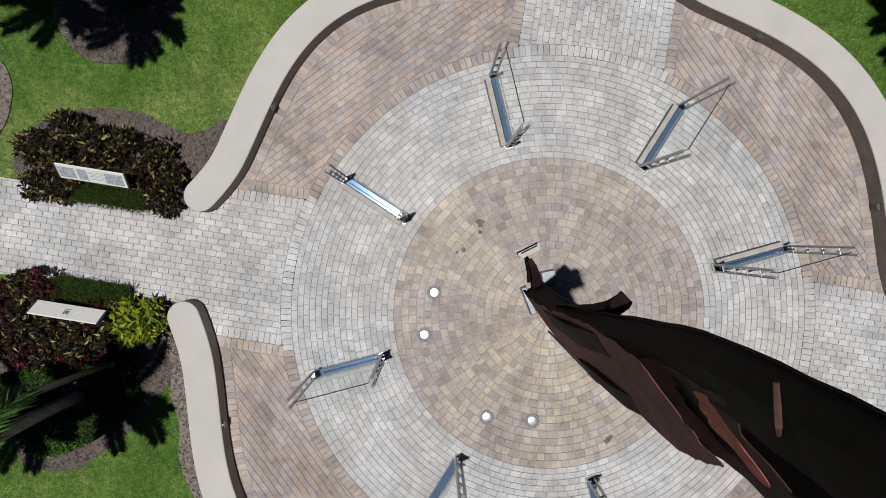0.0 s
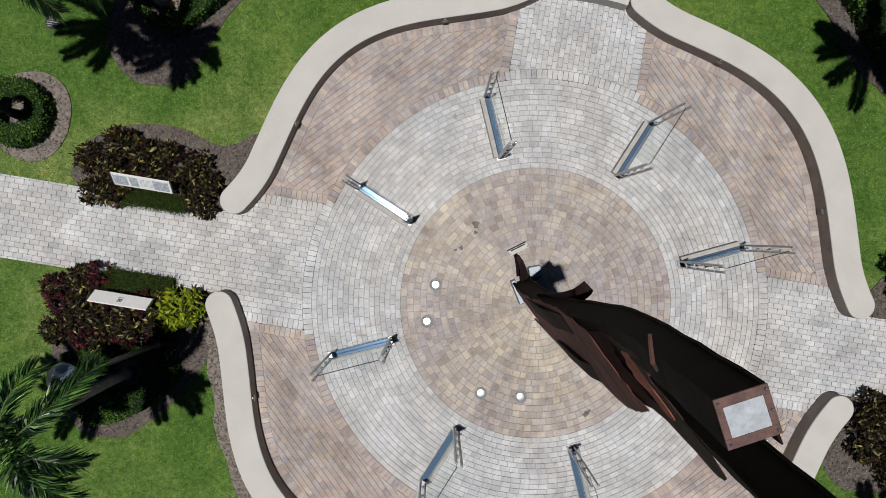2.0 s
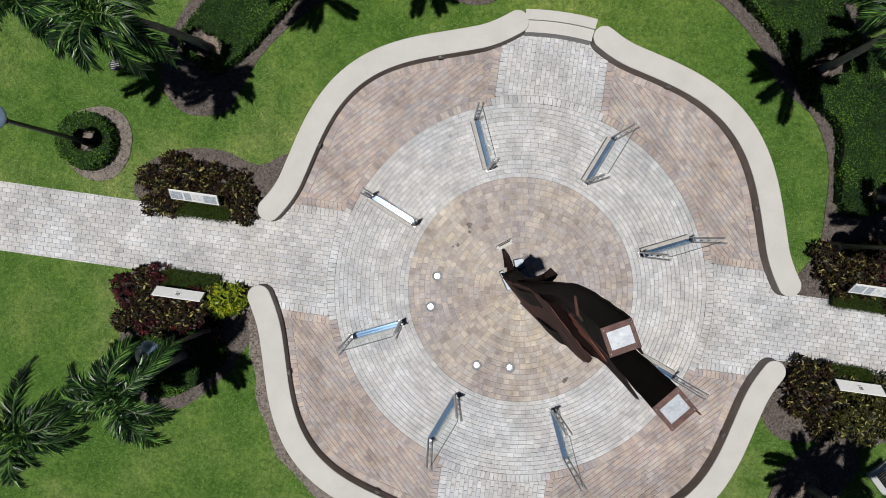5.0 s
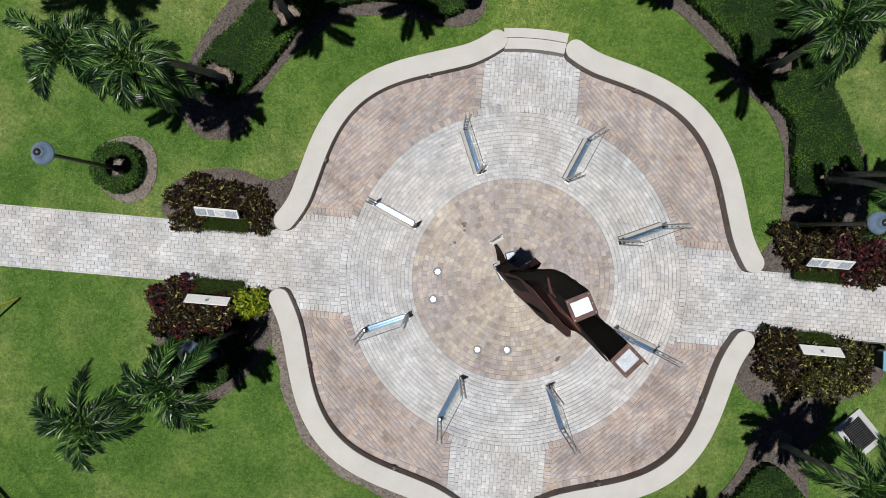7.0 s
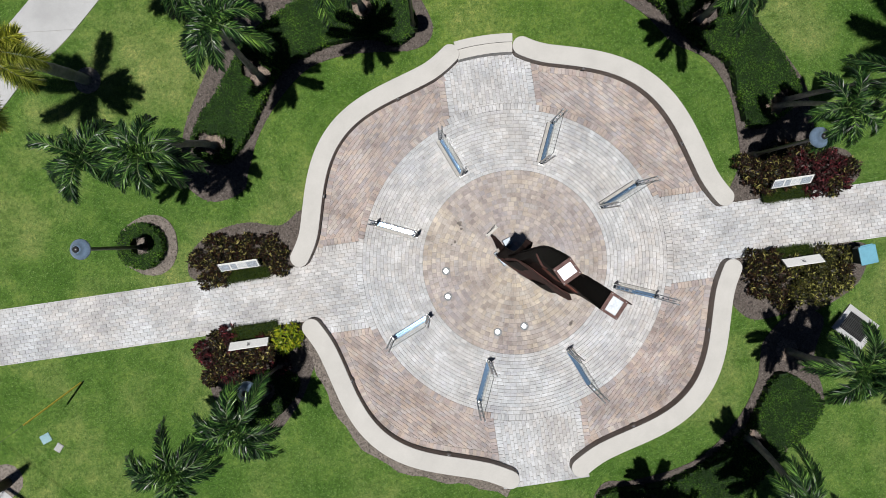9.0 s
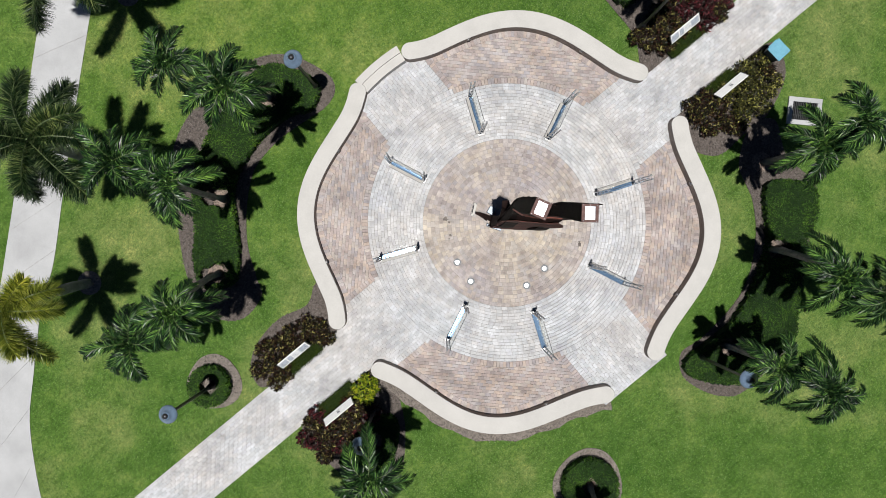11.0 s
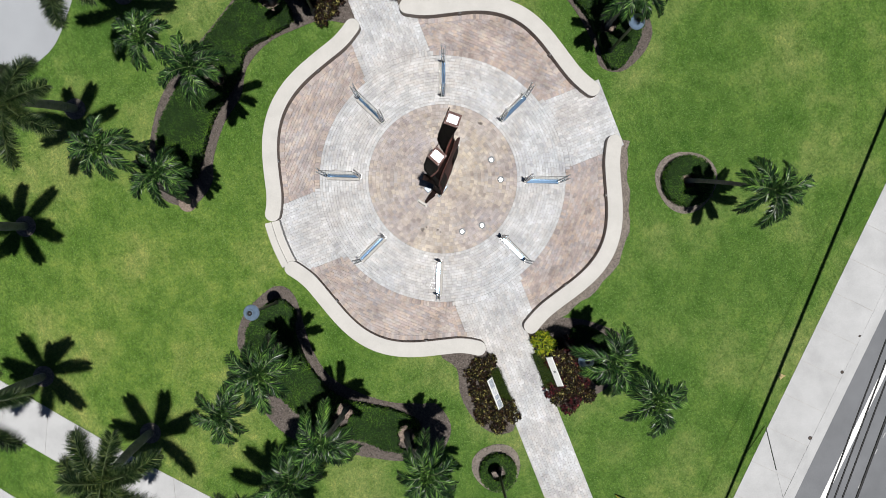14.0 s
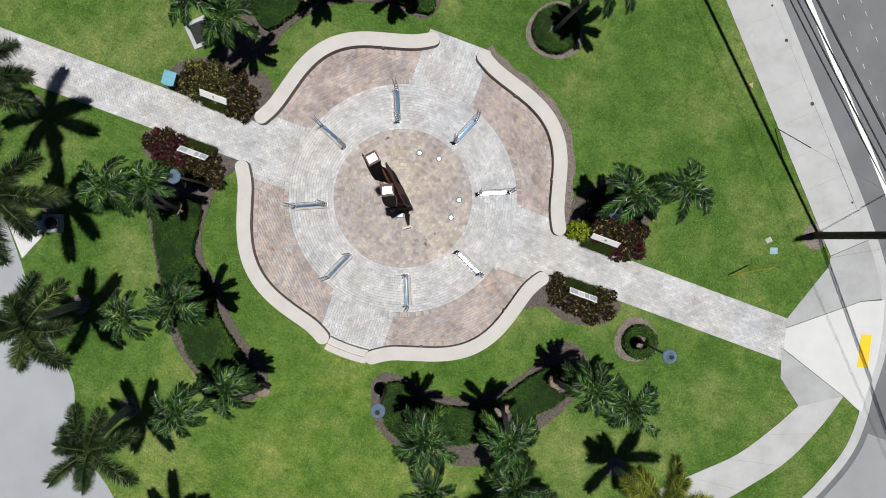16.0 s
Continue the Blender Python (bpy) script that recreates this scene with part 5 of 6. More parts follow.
def sign(x0, x1, y_front, y_back, pictures):
    """A low reading board on two legs; its face slopes up from y_front to y_back."""
    rise = 0.30
    w, depth = x1 - x0, abs(y_back - y_front)
    up = 1 if y_back > y_front else -1
    ob = thing("reading_board", pose((x0 + x1) / 2, y_front, 0.02, 0, 0, 0 if up > 0 else 180), "sloping white reading board on dark metal legs" if not pictures else "sloping reading board with blue-grey pictures and text", "sign", "reading boards by the path")
    slope = math.degrees(math.atan2(rise, depth))
    long = math.hypot(rise, depth)
    m = pose(0, 0, 0.62, slope, 0, 0) @ Matrix.Translation((0, long / 2, 0))
    bm = bmesh.new()
    box(bm, w, long, 0.03, m, 0.004)
    board = part("board", bm, WHITEPANEL, ob, "white printed board")
    if pictures:
        for cx, cw in ((-0.36 * w, 0.24 * w), (-0.13 * w, 0.14 * w), (0.33 * w, 0.26 * w)):
            bm = bmesh.new()
            box(bm, cw, long * 0.74, 0.003, m @ Matrix.Translation((cx, 0, 0.031)))
            part("picture", bm, INKBLUE, board)
        for k in range(6):
            bm = bmesh.new()
            box(bm, 0.22 * w, 0.012, 0.002, m @ Matrix.Translation((0.08 * w, long * (0.28 - 0.1 * k), 0.031)))
            part("text_line", bm, INKBLUE, board)
    else:
        for bw, bh, off, ink in ((0.10, 0.10, 0.03, INKGREY), (0.05, 0.05, 0.035, WHITEPANEL), (0.028, 0.05, 0.03, INKBLACK), (0.13, 0.016, -0.055, INKGREY)):
            bm = bmesh.new()
            box(bm, bw, bh, 0.002 if ink is INKGREY else 0.003 if ink is WHITEPANEL else 0.004, m @ Matrix.Translation((0.0, off, 0.031)), 0.0006)
            part("printed_emblem" if bw < 0.12 else "printed_bar", bm, ink, board)
    for s in (-1, 1):
        bm = bmesh.new()
        box(bm, 0.03, long + 0.02, 0.036, m @ Matrix.Translation((s * (w / 2 + 0.012), 0, -0.003)), 0.004)
        part("edge_rail", bm, DARKSTEEL, board)
        bm = bmesh.new()
        box(bm, 0.05, 0.05, 0.78, Matrix.Translation((s * (w / 2 - 0.08), depth * 0.62, 0)), 0.005)
        part("leg", bm, DARKSTEEL, ob)


sign(-9.47, -8.21, 1.13, 1.36, True)
sign(-9.54, -8.28, -1.22, -1.43, False)
sign(8.46, 9.74, 1.21, 1.45, True)
sign(8.48, 9.71, -1.14, -1.37, False)


def hedge(outline, holes, seed, height=0.5, density=1900, label="clipped dark green hedge mass"):
    """A clipped mass of small leaves over dark twigs; holes are (x, y, radius) left open."""
    line = smooth_loop(outline, 5)
    rs = np.random.RandomState(seed)
    ob = thing("hedge", Matrix.Identity(4), label, "hedge", "hedges round the plaza")
    cell = 0.14
    lo, hi = np.min(line, 0) - cell, np.max(line, 0) + cell
    nx, ny = ((hi - lo) / cell).astype(int) + 1
    cx, cy = np.meshgrid(lo[0] + (np.arange(nx) + 0.5) * cell, lo[1] + (np.arange(ny) + 0.5) * cell, indexing="ij")
    ok = inside_many(np.column_stack([cx.ravel(), cy.ravel()]), line)
    for hx, hy, hr in holes:
        ok &= np.hypot(cx.ravel() - hx, cy.ravel() - hy) > hr
    ok = ok.reshape(nx, ny)
    vs, fs, ids = [], [], {}

    def vert(i, j, top):
        key = (i, j, top)
        if key not in ids:
            ids[key] = len(vs)
            x, y = lo[0] + i * cell, lo[1] + j * cell
            z = height * (0.86 + 0.16 * noise.noise(Vector((x * 2.1, y * 2.1, seed)))) if top else 0.0
            vs.append((x, y, z))
        return ids[key]

    for i in range(nx):
        for j in range(ny):
            if not ok[i, j]:
                continue
            q = [(i, j), (i + 1, j), (i + 1, j + 1), (i, j + 1)]
            fs.append(tuple(vert(*p, 1) for p in q))
            for (di, dj), (a, b) in (((0, -1), (q[0], q[1])), ((1, 0), (q[1], q[2])), ((0, 1), (q[2], q[3])), ((-1, 0), (q[3], q[0]))):
                ii, jj = i + di, j + dj
                if not (0 <= ii < nx and 0 <= jj < ny and ok[ii, jj]):
                    fs.append((vert(*a, 0), vert(*b, 0), vert(*b, 1), vert(*a, 1)))
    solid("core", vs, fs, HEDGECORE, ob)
    n = int(np.prod(hi - lo) * density)
    xy = rs.uniform(lo, hi, (n, 2))
    keep = inside_many(xy, line)
    for hx, hy, hr in holes:
        keep &= np.hypot(xy[:, 0] - hx, xy[:, 1] - hy) > hr - 0.05
    xy = xy[keep]
    n = len(xy)
    z = np.array([height * (0.88 + 0.16 * noise.noise(Vector((x * 2.1, y * 2.1, seed)))) for x, y in xy]) + rs.uniform(-0.05, 0.07, n)
    d = unit(np.column_stack([rs.normal(size=(n, 2)), rs.uniform(-0.1, 0.9, n)]))
    f = new("foliage", quads_mesh("foliage", leaves_at(np.column_stack([xy, z]), d, rs.uniform(0.03, 0.065, n), rs.uniform(0.010, 0.018, n), rs), 4, HEDGELEAF))
    f.parent = ob
    # side leaves
    per = [(Vector(p), Vector(q)) for p, q in zip(line, line[1:] + line[:1])]
    total = sum((q - p).length for p, q in per)
    pos, dirs = [], []
    for p, q in per:
        k = int((q - p).length * 320)
        t = rs.uniform(0, 1, k)
        nrm = Vector((q - p)).normalized()
        nrm = np.array([nrm.y, -nrm.x])
        pt = np.array(p)[None] * (1 - t[:, None]) + np.array(q)[None] * t[:, None] + nrm * rs.uniform(-0.06, 0.05, (k, 1))
        pos.append(np.column_stack([pt, rs.uniform(0.05, height, k)]))
        dirs.append(unit(np.column_stack([nrm[0] + rs.normal(size=k) * 0.7, nrm[1] + rs.normal(size=k) * 0.7, rs.uniform(-0.2, 0.8, k)])))
    pos, dirs = np.concatenate(pos), np.concatenate(dirs)
    n = len(pos)
    f = new("side_foliage", quads_mesh("side_foliage", leaves_at(pos, dirs, rs.uniform(0.04, 0.085, n), rs.uniform(0.012, 0.024, n), rs), 4, HEDGELEAF))
    f.parent = ob
    return line


def chip_ring(x, y, r):
    vs, fs = lathe([(r, -0.01), (r * 0.98, 0.026), (r * 0.5, 0.045), (0.02, 0.05)], 18)
    o = solid("wood_chip_patch", vs, fs, CHIP)
    o.location = (x, y, 0)
    tagged(o, "tan wood chips round a palm's foot", "wood chips", kind="structure")


NW_BED = [(-1.61, 8.45), (-1.68, 7.75), (-2.32, 7.44), (-3.42, 7.53), (-4.51, 7.59), (-5.77, 7.36), (-6.82, 6.57), (-7.75, 5.43), (-8.28, 4.30), (-8.58, 3.65), (-9.57, 3.43), (-10.31, 3.97), (-10.45, 4.73), (-10.3, 5.6), (-9.98, 6.38), (-9.14, 7.76), (-8.25, 9.02), (-7.44, 9.9), (-6.14, 10.4), (-5.40, 10.05), (-3.89, 10.32), (-3.14, 10.35), (-2.20, 9.71)]
NE_BED = [(7.3, 0.98), (7.85, 2.2), (7.9, 3.35), (7.8, 4.6), (7.2, 5.75), (6.2, 6.45), (5.4, 7.5), (4.3, 8.4), (3.3, 8.9), (2.76, 10.0), (3.5, 11.0), (4.6, 11.0), (6.0, 10.5), (7.7, 9.1), (9.3, 6.4), (10.3, 4.6), (10.4, 3.6), (10.6, 2.5), (11.5, 2.0), (11.5, 1.0), (9.0, 0.96)]
SE_BED = [(9.0, -2.95), (7.9, -3.7), (7.6, -4.5), (7.44, -5.03), (6.77, -6.07), (5.65, -7.07), (4.52, -7.56), (2.85, -7.78), (1.93, -7.71), (1.45, -8.27), (1.49, -8.95), (1.99, -9.85), (2.9, -10.3), (5.3, -10.0), (6.2, -9.2), (8.0, -7.6), (9.5, -6.2), (9.4, -4.6), (9.9, -3.3)]
mulch_bed(NW_BED)
mulch_bed(NE_BED)
mulch_bed(SE_BED)
# narrow strip of bare mulch behind the south-west wall
strip = []
for i in range(25):
    a = 190 + 72 * i / 24
    p, nn = wall_foot(radians(a))
    strip.append((p + nn * 0.6, p + nn * (1.01 + 0.06 * math.sin(a * 0.6))))
mulch_bed([tuple(b) for a, b in strip] + [tuple(a) for a, b in reversed(strip)], "narrow strip of pale mulch along the seat wall", SOIL, False)

# palms: foot, crown, and which sort; twins share a foot
PALMS = [
    ((-3.75, 8.95), (-4.07, 7.87, 6.9)), ((-4.0, 9.3), (-5.04, 9.99, 5.4)),
    ((-7.35, 7.2), (-6.89, 6.99, 6.6)), ((-7.6, 7.5), (-7.77, 8.49, 6.2)),
    ((-9.2, 5.25), (-9.24, 4.23, 6.15)), ((-9.5, 5.35), (-10.73, 4.41, 6.0)),
    ((7.1, 7.0), (6.04, 6.57, 5.7)), ((7.45, 7.2), (7.76, 7.86, 5.15)),
    ((3.0, 10.05), (3.53, 9.31, 4.5)), ((3.2, 10.2), (4.56, 10.15, 6.2)),
    ((9.2, 3.85), (8.85, 3.00, 4.7)), ((9.45, 4.0), (10.06, 3.50, 5.3)),
    ((8.6, -4.25), (8.28, -3.95, 4.8)), ((8.85, -4.4), (9.35, -4.02, 5.4)),
    ((6.8, -6.85), (6.18, -7.30, 5.0)), ((7.0, -7.0), (6.65, -8.32, 5.5)),
    ((3.3, -8.5), (3.15, -8.30, 4.9)), ((3.5, -8.7), (3.65, -9.38, 5.5)),
    ((-8.75, -3.0), (-8.38, -3.0, 5.0)), ((-9.0, -3.15), (-9.95, -3.78, 5.5)),
    ((-3.75, -9.28), (-4.82, -10.0, 5.4)),
]
ROYALS = [
    ((-13.1, 8.0), (-13.27, 7.55, 5.3)), ((-9.75, 10.9), (-9.44, 10.75, 5.5)), ((-5.3, 15.1), (-5.75, 14.85, 5.0)), ((-1.5, 18.3), (-1.7, 18.0, 5.2)),
    ((4.5, 16.65), (4.3, 16.6, 5.4)), ((8.2, 12.95), (7.3, 12.9, 5.3)), ((11.8, 9.35), (11.0, 9.35, 5.4)), ((14.5, 5.65), (13.6, 5.3, 5.4)), ((16.7, 1.75), (15.6, 1.85, 5.4)),
]
feet = [(x, y, 0.38) for (x, y), _ in PALMS]
hedge([(-2.08, 8.16), (-2.81, 7.63), (-3.45, 7.93), (-4.67, 8.02), (-6.11, 7.64), (-6.96, 7.07), (-7.56, 6.19), (-8.17, 5.31), (-8.97, 4.62), (-9.9, 5.2), (-9.53, 6.14), (-8.96, 6.74), (-8.19, 7.75), (-7.58, 8.5), (-5.64, 9.5), (-3.22, 9.87), (-2.42, 9.10)], feet, 1)
hedge([(8.25, 3.35), (7.82, 5.45), (6.88, 6.25), (5.80, 7.70), (4.46, 8.80), (3.72, 9.50), (4.43, 10.4), (6.03, 10.0), (7.6, 8.3), (8.7, 6.9), (9.9, 4.6), (9.6, 3.7)], feet, 2)
hedge([(8.1, -4.9), (9.3, -6.05), (8.28, -7.2), (7.78, -7.4), (5.90, -9.22), (5.2, -9.8), (3.09, -9.97), (1.65, -8.6), (1.9, -7.95), (3.54, -8.0), (5.27, -7.5), (6.9, -6.4)], feet, 3)
hedge([(-10.2, -2.85), (-9.14, -2.45), (-8.15, -2.4), (-7.65, -2.84), (-7.95, -3.42), (-8.51, -3.85), (-9.01, -4.15), (-9.6, -4.12), (-9.98, -3.5)], feet, 4, 0.38, 1900, "low dark hedge patch shaded by two palms")


def ring_hedge(x, y, r_out, r_in, r_mulch, seed, label, shift=0.0):
    mulch_bed([(x + shift + r_mulch * (1 + 0.05 * math.sin(3 * a + seed)) * math.cos(a), y + r_mulch * (1 + 0.05 * math.sin(3 * a + seed)) * math.sin(a)) for a in (2 * math.pi * k / 14 for k in range(14))], "ring of pale mulch round a clipped hedge", SOIL)
    hedge([(x + r_out * math.cos(a), y + r_out * math.sin(a)) for a in (2 * math.pi * k / 12 for k in range(12))], [(x, y, r_in)], seed, 0.55, 1900, label)


ring_hedge(-12.05, 2.32, 0.70, 0.34, 1.0, 5, "round clipped hedge about the lamp post", 0.12)
ring_hedge(-3.77, -9.28, 0.98, 0.33, 1.27, 6, "horseshoe of clipped hedge round a palm")
for (x, y), _ in PALMS[::2]:
    chip_ring(x - 0.05, y + 0.05, 0.38)
for (x, y), _ in ROYALS:
    vs, fs = lathe([(0.45, -0.01), (0.42, 0.02), (0.02, 0.045)], 20)
    o = solid("mulch_ring", vs, fs, SOIL)
    o.location = (x, y, 0)
    tagged(o, "ring of mulch round a royal palm", "mulch", kind="structure")


def crown_mesh(name, mat, seed, fronds, length, leaflet, pairs, rise, droop, lwidth, plume=False):
    """Feather fronds round a growing point at the origin."""
    rs = np.random.RandomState(seed)
    faces, ribs_v, ribs_f = [], [], []
    inner = 3 if plume else 2
    for k in range(fronds + inner):
        young = k >= fronds
        yaw = 2 * np.pi * ((k + rs.uniform(-0.28, 0.28)) / fronds if not young else (k + rs.uniform(0.2, 0.8)) / inner)
        up = rise * rs.uniform(0.25, 1.25) if k % 3 else rise * rs.uniform(1.1, 1.7)
        l = length * rs.uniform(0.82, 1.1)
        if young:
            up, l = rise * rs.uniform(1.3, 2.0), l * rs.uniform(0.6, 0.8)
        twist = rs.uniform(-0.7, 0.7) if plume else rs.uniform(0.1, 0.75) * rs.choice([-1, 1])
        out, side0 = np.array([np.cos(yaw), np.sin(yaw), 0]), np.array([-np.sin(yaw), np.cos(yaw), 0])
        n = pairs
        t = (np.arange(n) + 0.5) / n
        curve = lambda s: out * (l * s * (1 - 0.10 * s * s))[:, None] + side0 * (twist * l * 0.35 * s * s)[:, None] + np.array([0, 0, 1.0]) * (l * (up * s - droop * np.abs(s) ** 2.1))[:, None]
        pts = curve(t)
        tan = unit(curve(t + 0.01) - curve(t - 0.01))
        side = unit(np.cross(tan, np.array([0, 0, 1.0])))
        over = np.cross(side, tan)
        prof = np.clip(1 - np.abs(1.75 * t - 0.95) ** 3.2, 0.3, 1) if plume else np.sin(np.pi * np.clip(0.20 + 0.68 * t, 0, 1)) ** 0.6
        for s in (-1, 1):
            for layer in range(6 if plume else 4):
                lean = rs.uniform(0.2, 1.2, (n, 1)) if plume else rs.uniform(0.9, 2.0, (n, 1))
                lift = rs.uniform(-2.4, 2.4, (n, 1)) if plume else rs.uniform(-0.2, 1.5, (n, 1)) * (1.15 - 0.7 * t[:, None])
                d = unit(side * s + tan * lean + over * lift)
                ll = leaflet * prof * rs.uniform(0.6, 1.15, n)
                w = lwidth * rs.uniform(0.7, 1.15, n)
                wv = unit(np.cross(d, over + side * rs.normal(size=(n, 1)) * 0.7)) * w[:, None]
                base = pts + tan * rs.uniform(-0.02, 0.02, (n, 1))
                mid, tip = base + d * ll[:, None] * (0.3 if plume else 0.45) - np.array([0, 0, 1.0]) * ll[:, None] * 0.04, base + d * ll[:, None] - np.array([0, 0, 1.0]) * ll[:, None] * (0.22 if plume else rs.uniform(0.1, 0.8, (n, 1)))
                faces.append(np.stack([base, mid + wv, tip, mid - wv], 1).reshape(-1, 3))
        rib = curve(np.linspace(0, 1, 9))
        v, f = tube([Vector(p) for p in rib], [0.02 * (1 - 0.8 * i / 8) * length ** 0.5 for i in range(9)], 4)
        b = len(ribs_v)
        ribs_v += v
        ribs_f += [tuple(i + b for i in g) for g in f]
    return quads_mesh(name, np.concatenate(faces), 4, mat), mesh(name + "_ribs", ribs_v, ribs_f, (FRONDRIB,))


SMALL_CROWNS = [crown_mesh("palm_crown", PALMLEAF, s, f, 1.48, 0.44, 66, 0.90, 1.26, 0.021) for s, f in ((1, 9), (2, 9), (3, 8), (4, 9), (11, 8), (12, 9))]
ROYAL_CROWNS = [crown_mesh("royal_palm_crown", ROYALLEAF, s, f, 2.35, 0.56, 165, 0.52, 0.74, 0.0125, True) for s, f in ((5, 7), (6, 8), (7, 7))]
# yellower royal leaf, with the sun on its fronds put into the colour
GOLDLEAF = leaf_material("sunlit_royal_palm_leaf", [(0.02, 0.035, 0.006), (0.06, 0.09, 0.012), (0.14, 0.18, 0.020), (0.24, 0.28, 0.035), (0.38, 0.40, 0.09)], 0.4, 0.12, 0.2, 0.7)
GOLD_CROWN = crown_mesh("yellow_palm_crown", GOLDLEAF, 8, 7, 2.2, 0.58, 150, 0.50, 0.74, 0.0125, True)
SHAFT = plain("palm_crownshaft", (0.16, 0.24, 0.09), 0.45, vary=0.15, scale=4, relief=0.05)


def palm(foot, top, royal, index):
    rs = random.Random(index * 7 + 3)
    base = Vector((*foot, 0.0))
    head = Vector(top)
    ob = thing("royal_palm" if royal else "palm_tree", Matrix.Translation(base), "royal palm with a grey trunk and yellow-green fronds" if index == 100 else "tall royal palm with a smooth grey trunk and long fronds" if royal else "slender palm with a ringed grey trunk and arching dark fronds", "palm tree", "royal palms by the sidewalk" if royal else "palms in the beds")
    v = head - base
    lean = Vector((v.x, v.y, 0))
    pts, rad = [], []
    steps = 14
    for i in range(steps + 1):
        t = i / steps
        pts.append(lean * (0.35 * t + 0.65 * t ** 1.8) + Vector((0, 0, v.z * t)))
        r = (0.165 - 0.05 * t + 0.025 * math.sin(math.pi * min(1, t * 1.5))) if royal else (0.095 - 0.035 * t + 0.05 * max(0, 0.12 - t) / 0.12)
        rad.append(r * (1.0 + (0.06 if i % 2 else 0.0)))
    cut = steps - 2
    vs, fs = tube(pts[: cut + 1], rad[: cut + 1], 10)
    solid("trunk", vs, fs, ROYALBARK if royal else BARK, ob, smooth=True)
    vs, fs = tube(pts[cut:], [rad[cut] * 1.08, rad[cut] * 1.0, rad[-1] * 0.7], 10)
    solid("crownshaft", vs, fs, SHAFT, ob, smooth=True)
    leaves, ribs = GOLD_CROWN if index == 100 else rs.choice(ROYAL_CROWNS if royal else SMALL_CROWNS)
    crown = new("crown", leaves)
    crown.parent = ob
    k = rs.uniform(0.84, 1.02) if royal else rs.uniform(0.80, 0.93)
    crown.matrix_basis = Matrix.Translation(v - Vector((0, 0, 0.05))) @ Matrix.Rotation(rs.uniform(0, 6.28), 4, "Z") @ Matrix.Rotation(rs.uniform(-0.12, 0.12), 4, "X") @ Matrix.Scale(k, 4)
    rb = new("frond_ribs", ribs)
    rb.parent = crown


for i, (foot, top) in enumerate(PALMS):
    palm(foot, top, False, i)
for i, (foot, top) in enumerate(ROYALS):
    palm(foot, top, True, 100 + i)

# ---- lamps ----


def lamp_post():
    ob = thing("street_lamp", Matrix.Identity(4), "black park lamp post with a domed blue-grey cap", "street lamp", "lamp posts round the plaza")
    vs, fs = lathe([(0.16, 0.0), (0.16, 0.06), (0.12, 0.10), (0.10, 0.5), (0.075, 0.56), (0.06, 0.62), (0.05, 3.7), (0.06, 3.72), (0.085, 3.78), (0.06, 3.84)], 16)
    solid("post", vs, fs, BLACKPAINT, ob)
    vs, fs = lathe([(0.07, 3.84), (0.15, 3.95), (0.19, 4.1), (0.19, 4.2)], 20)
    solid("globe", vs, fs, LAMPGLASS, ob, "milky lamp globe", smooth=True)
    vs, fs = lathe([(0.285, 4.17), (0.29, 4.185), (0.27, 4.23), (0.20, 4.30), (0.14, 4.335), (0.135, 4.37), (0.09, 4.42), (0.03, 4.44)], 28)
    cap = solid("cap", vs, fs, LAMPBLUE, ob, "glossy blue-grey domed cap", smooth=True)
    vs, fs = lathe([(0.085, 4.40), (0.09, 4.44), (0.05, 4.47), (0.01, 4.48)], 14)
    solid("finial", vs, fs, BLACKPAINT, cap, smooth=True)
    return ob


LAMPGLASS = plain("lamp_glass", (0.55, 0.55, 0.52), 0.3, 0.0, 0.5, vary=0.05, relief=0)
lamp = lamp_post()
LAMPS = ((-12.0, 2.28), (-2.20, 8.12), (8.22, 2.38), (2.30, -8.17), (-8.12, -2.2))
for i, (x, y) in enumerate(LAMPS):
    if i == 0:
        lamp.matrix_world = Matrix.Translation((x, y, 0.02))
    else:
        copy_thing(lamp, Matrix.Translation((x, y, 0.02)))

# ---- utility pole, wires and guys ----
POLE = Vector((-17.80, -4.82, 0))
pole = thing("utility_pole", Matrix.Translation(POLE), "dark wooden utility pole beside the sidewalk", "utility pole")
vs, fs = tube([(0, 0, -0.1), (0, 0, 4), (0.02, 0, 8), (0.02, 0, 12.6)], [0.17, 0.155, 0.135, 0.115], 14)
solid("shaft", vs, fs, POLEWOOD, pole, smooth=True)
POLE_S = POLE.xy.dot(bd)
along, across = Vector((bd.x, bd.y, 0)), Vector((bn.x, bn.y, 0))


def wire(points, radius, label, dip=0.7):
    """A cable hung through the given points, sagging between them."""
    pts = []
    for p, q in zip(points, points[1:]):
        for k in range(12 if q is not points[-1] else 13):
            t = k / 12
            m = Vector(p).lerp(Vector(q), t)
            m.z -= 4 * dip * t * (1 - t)
            pts.append(m)
    vs, fs = tube(pts, radius, 6)
    tagged(solid("overhead_wire", vs, fs, CABLE), label, "cable", "overhead wires")


def insulator(at):
    vs, fs = lathe([(0.03, 0), (0.05, 0.03), (0.03, 0.06), (0.045, 0.09), (0.02, 0.12)], 10)
    o = solid("insulator", vs, fs, DARKSTEEL, pole)
    o.location = at - Vector((0, 0, 0.1))


def beside_pole(s, d, z):
    """The point s along the street from the pole, d in from the kerb, at height z."""
    return Vector((*on_walk(POLE_S + s, d), z))


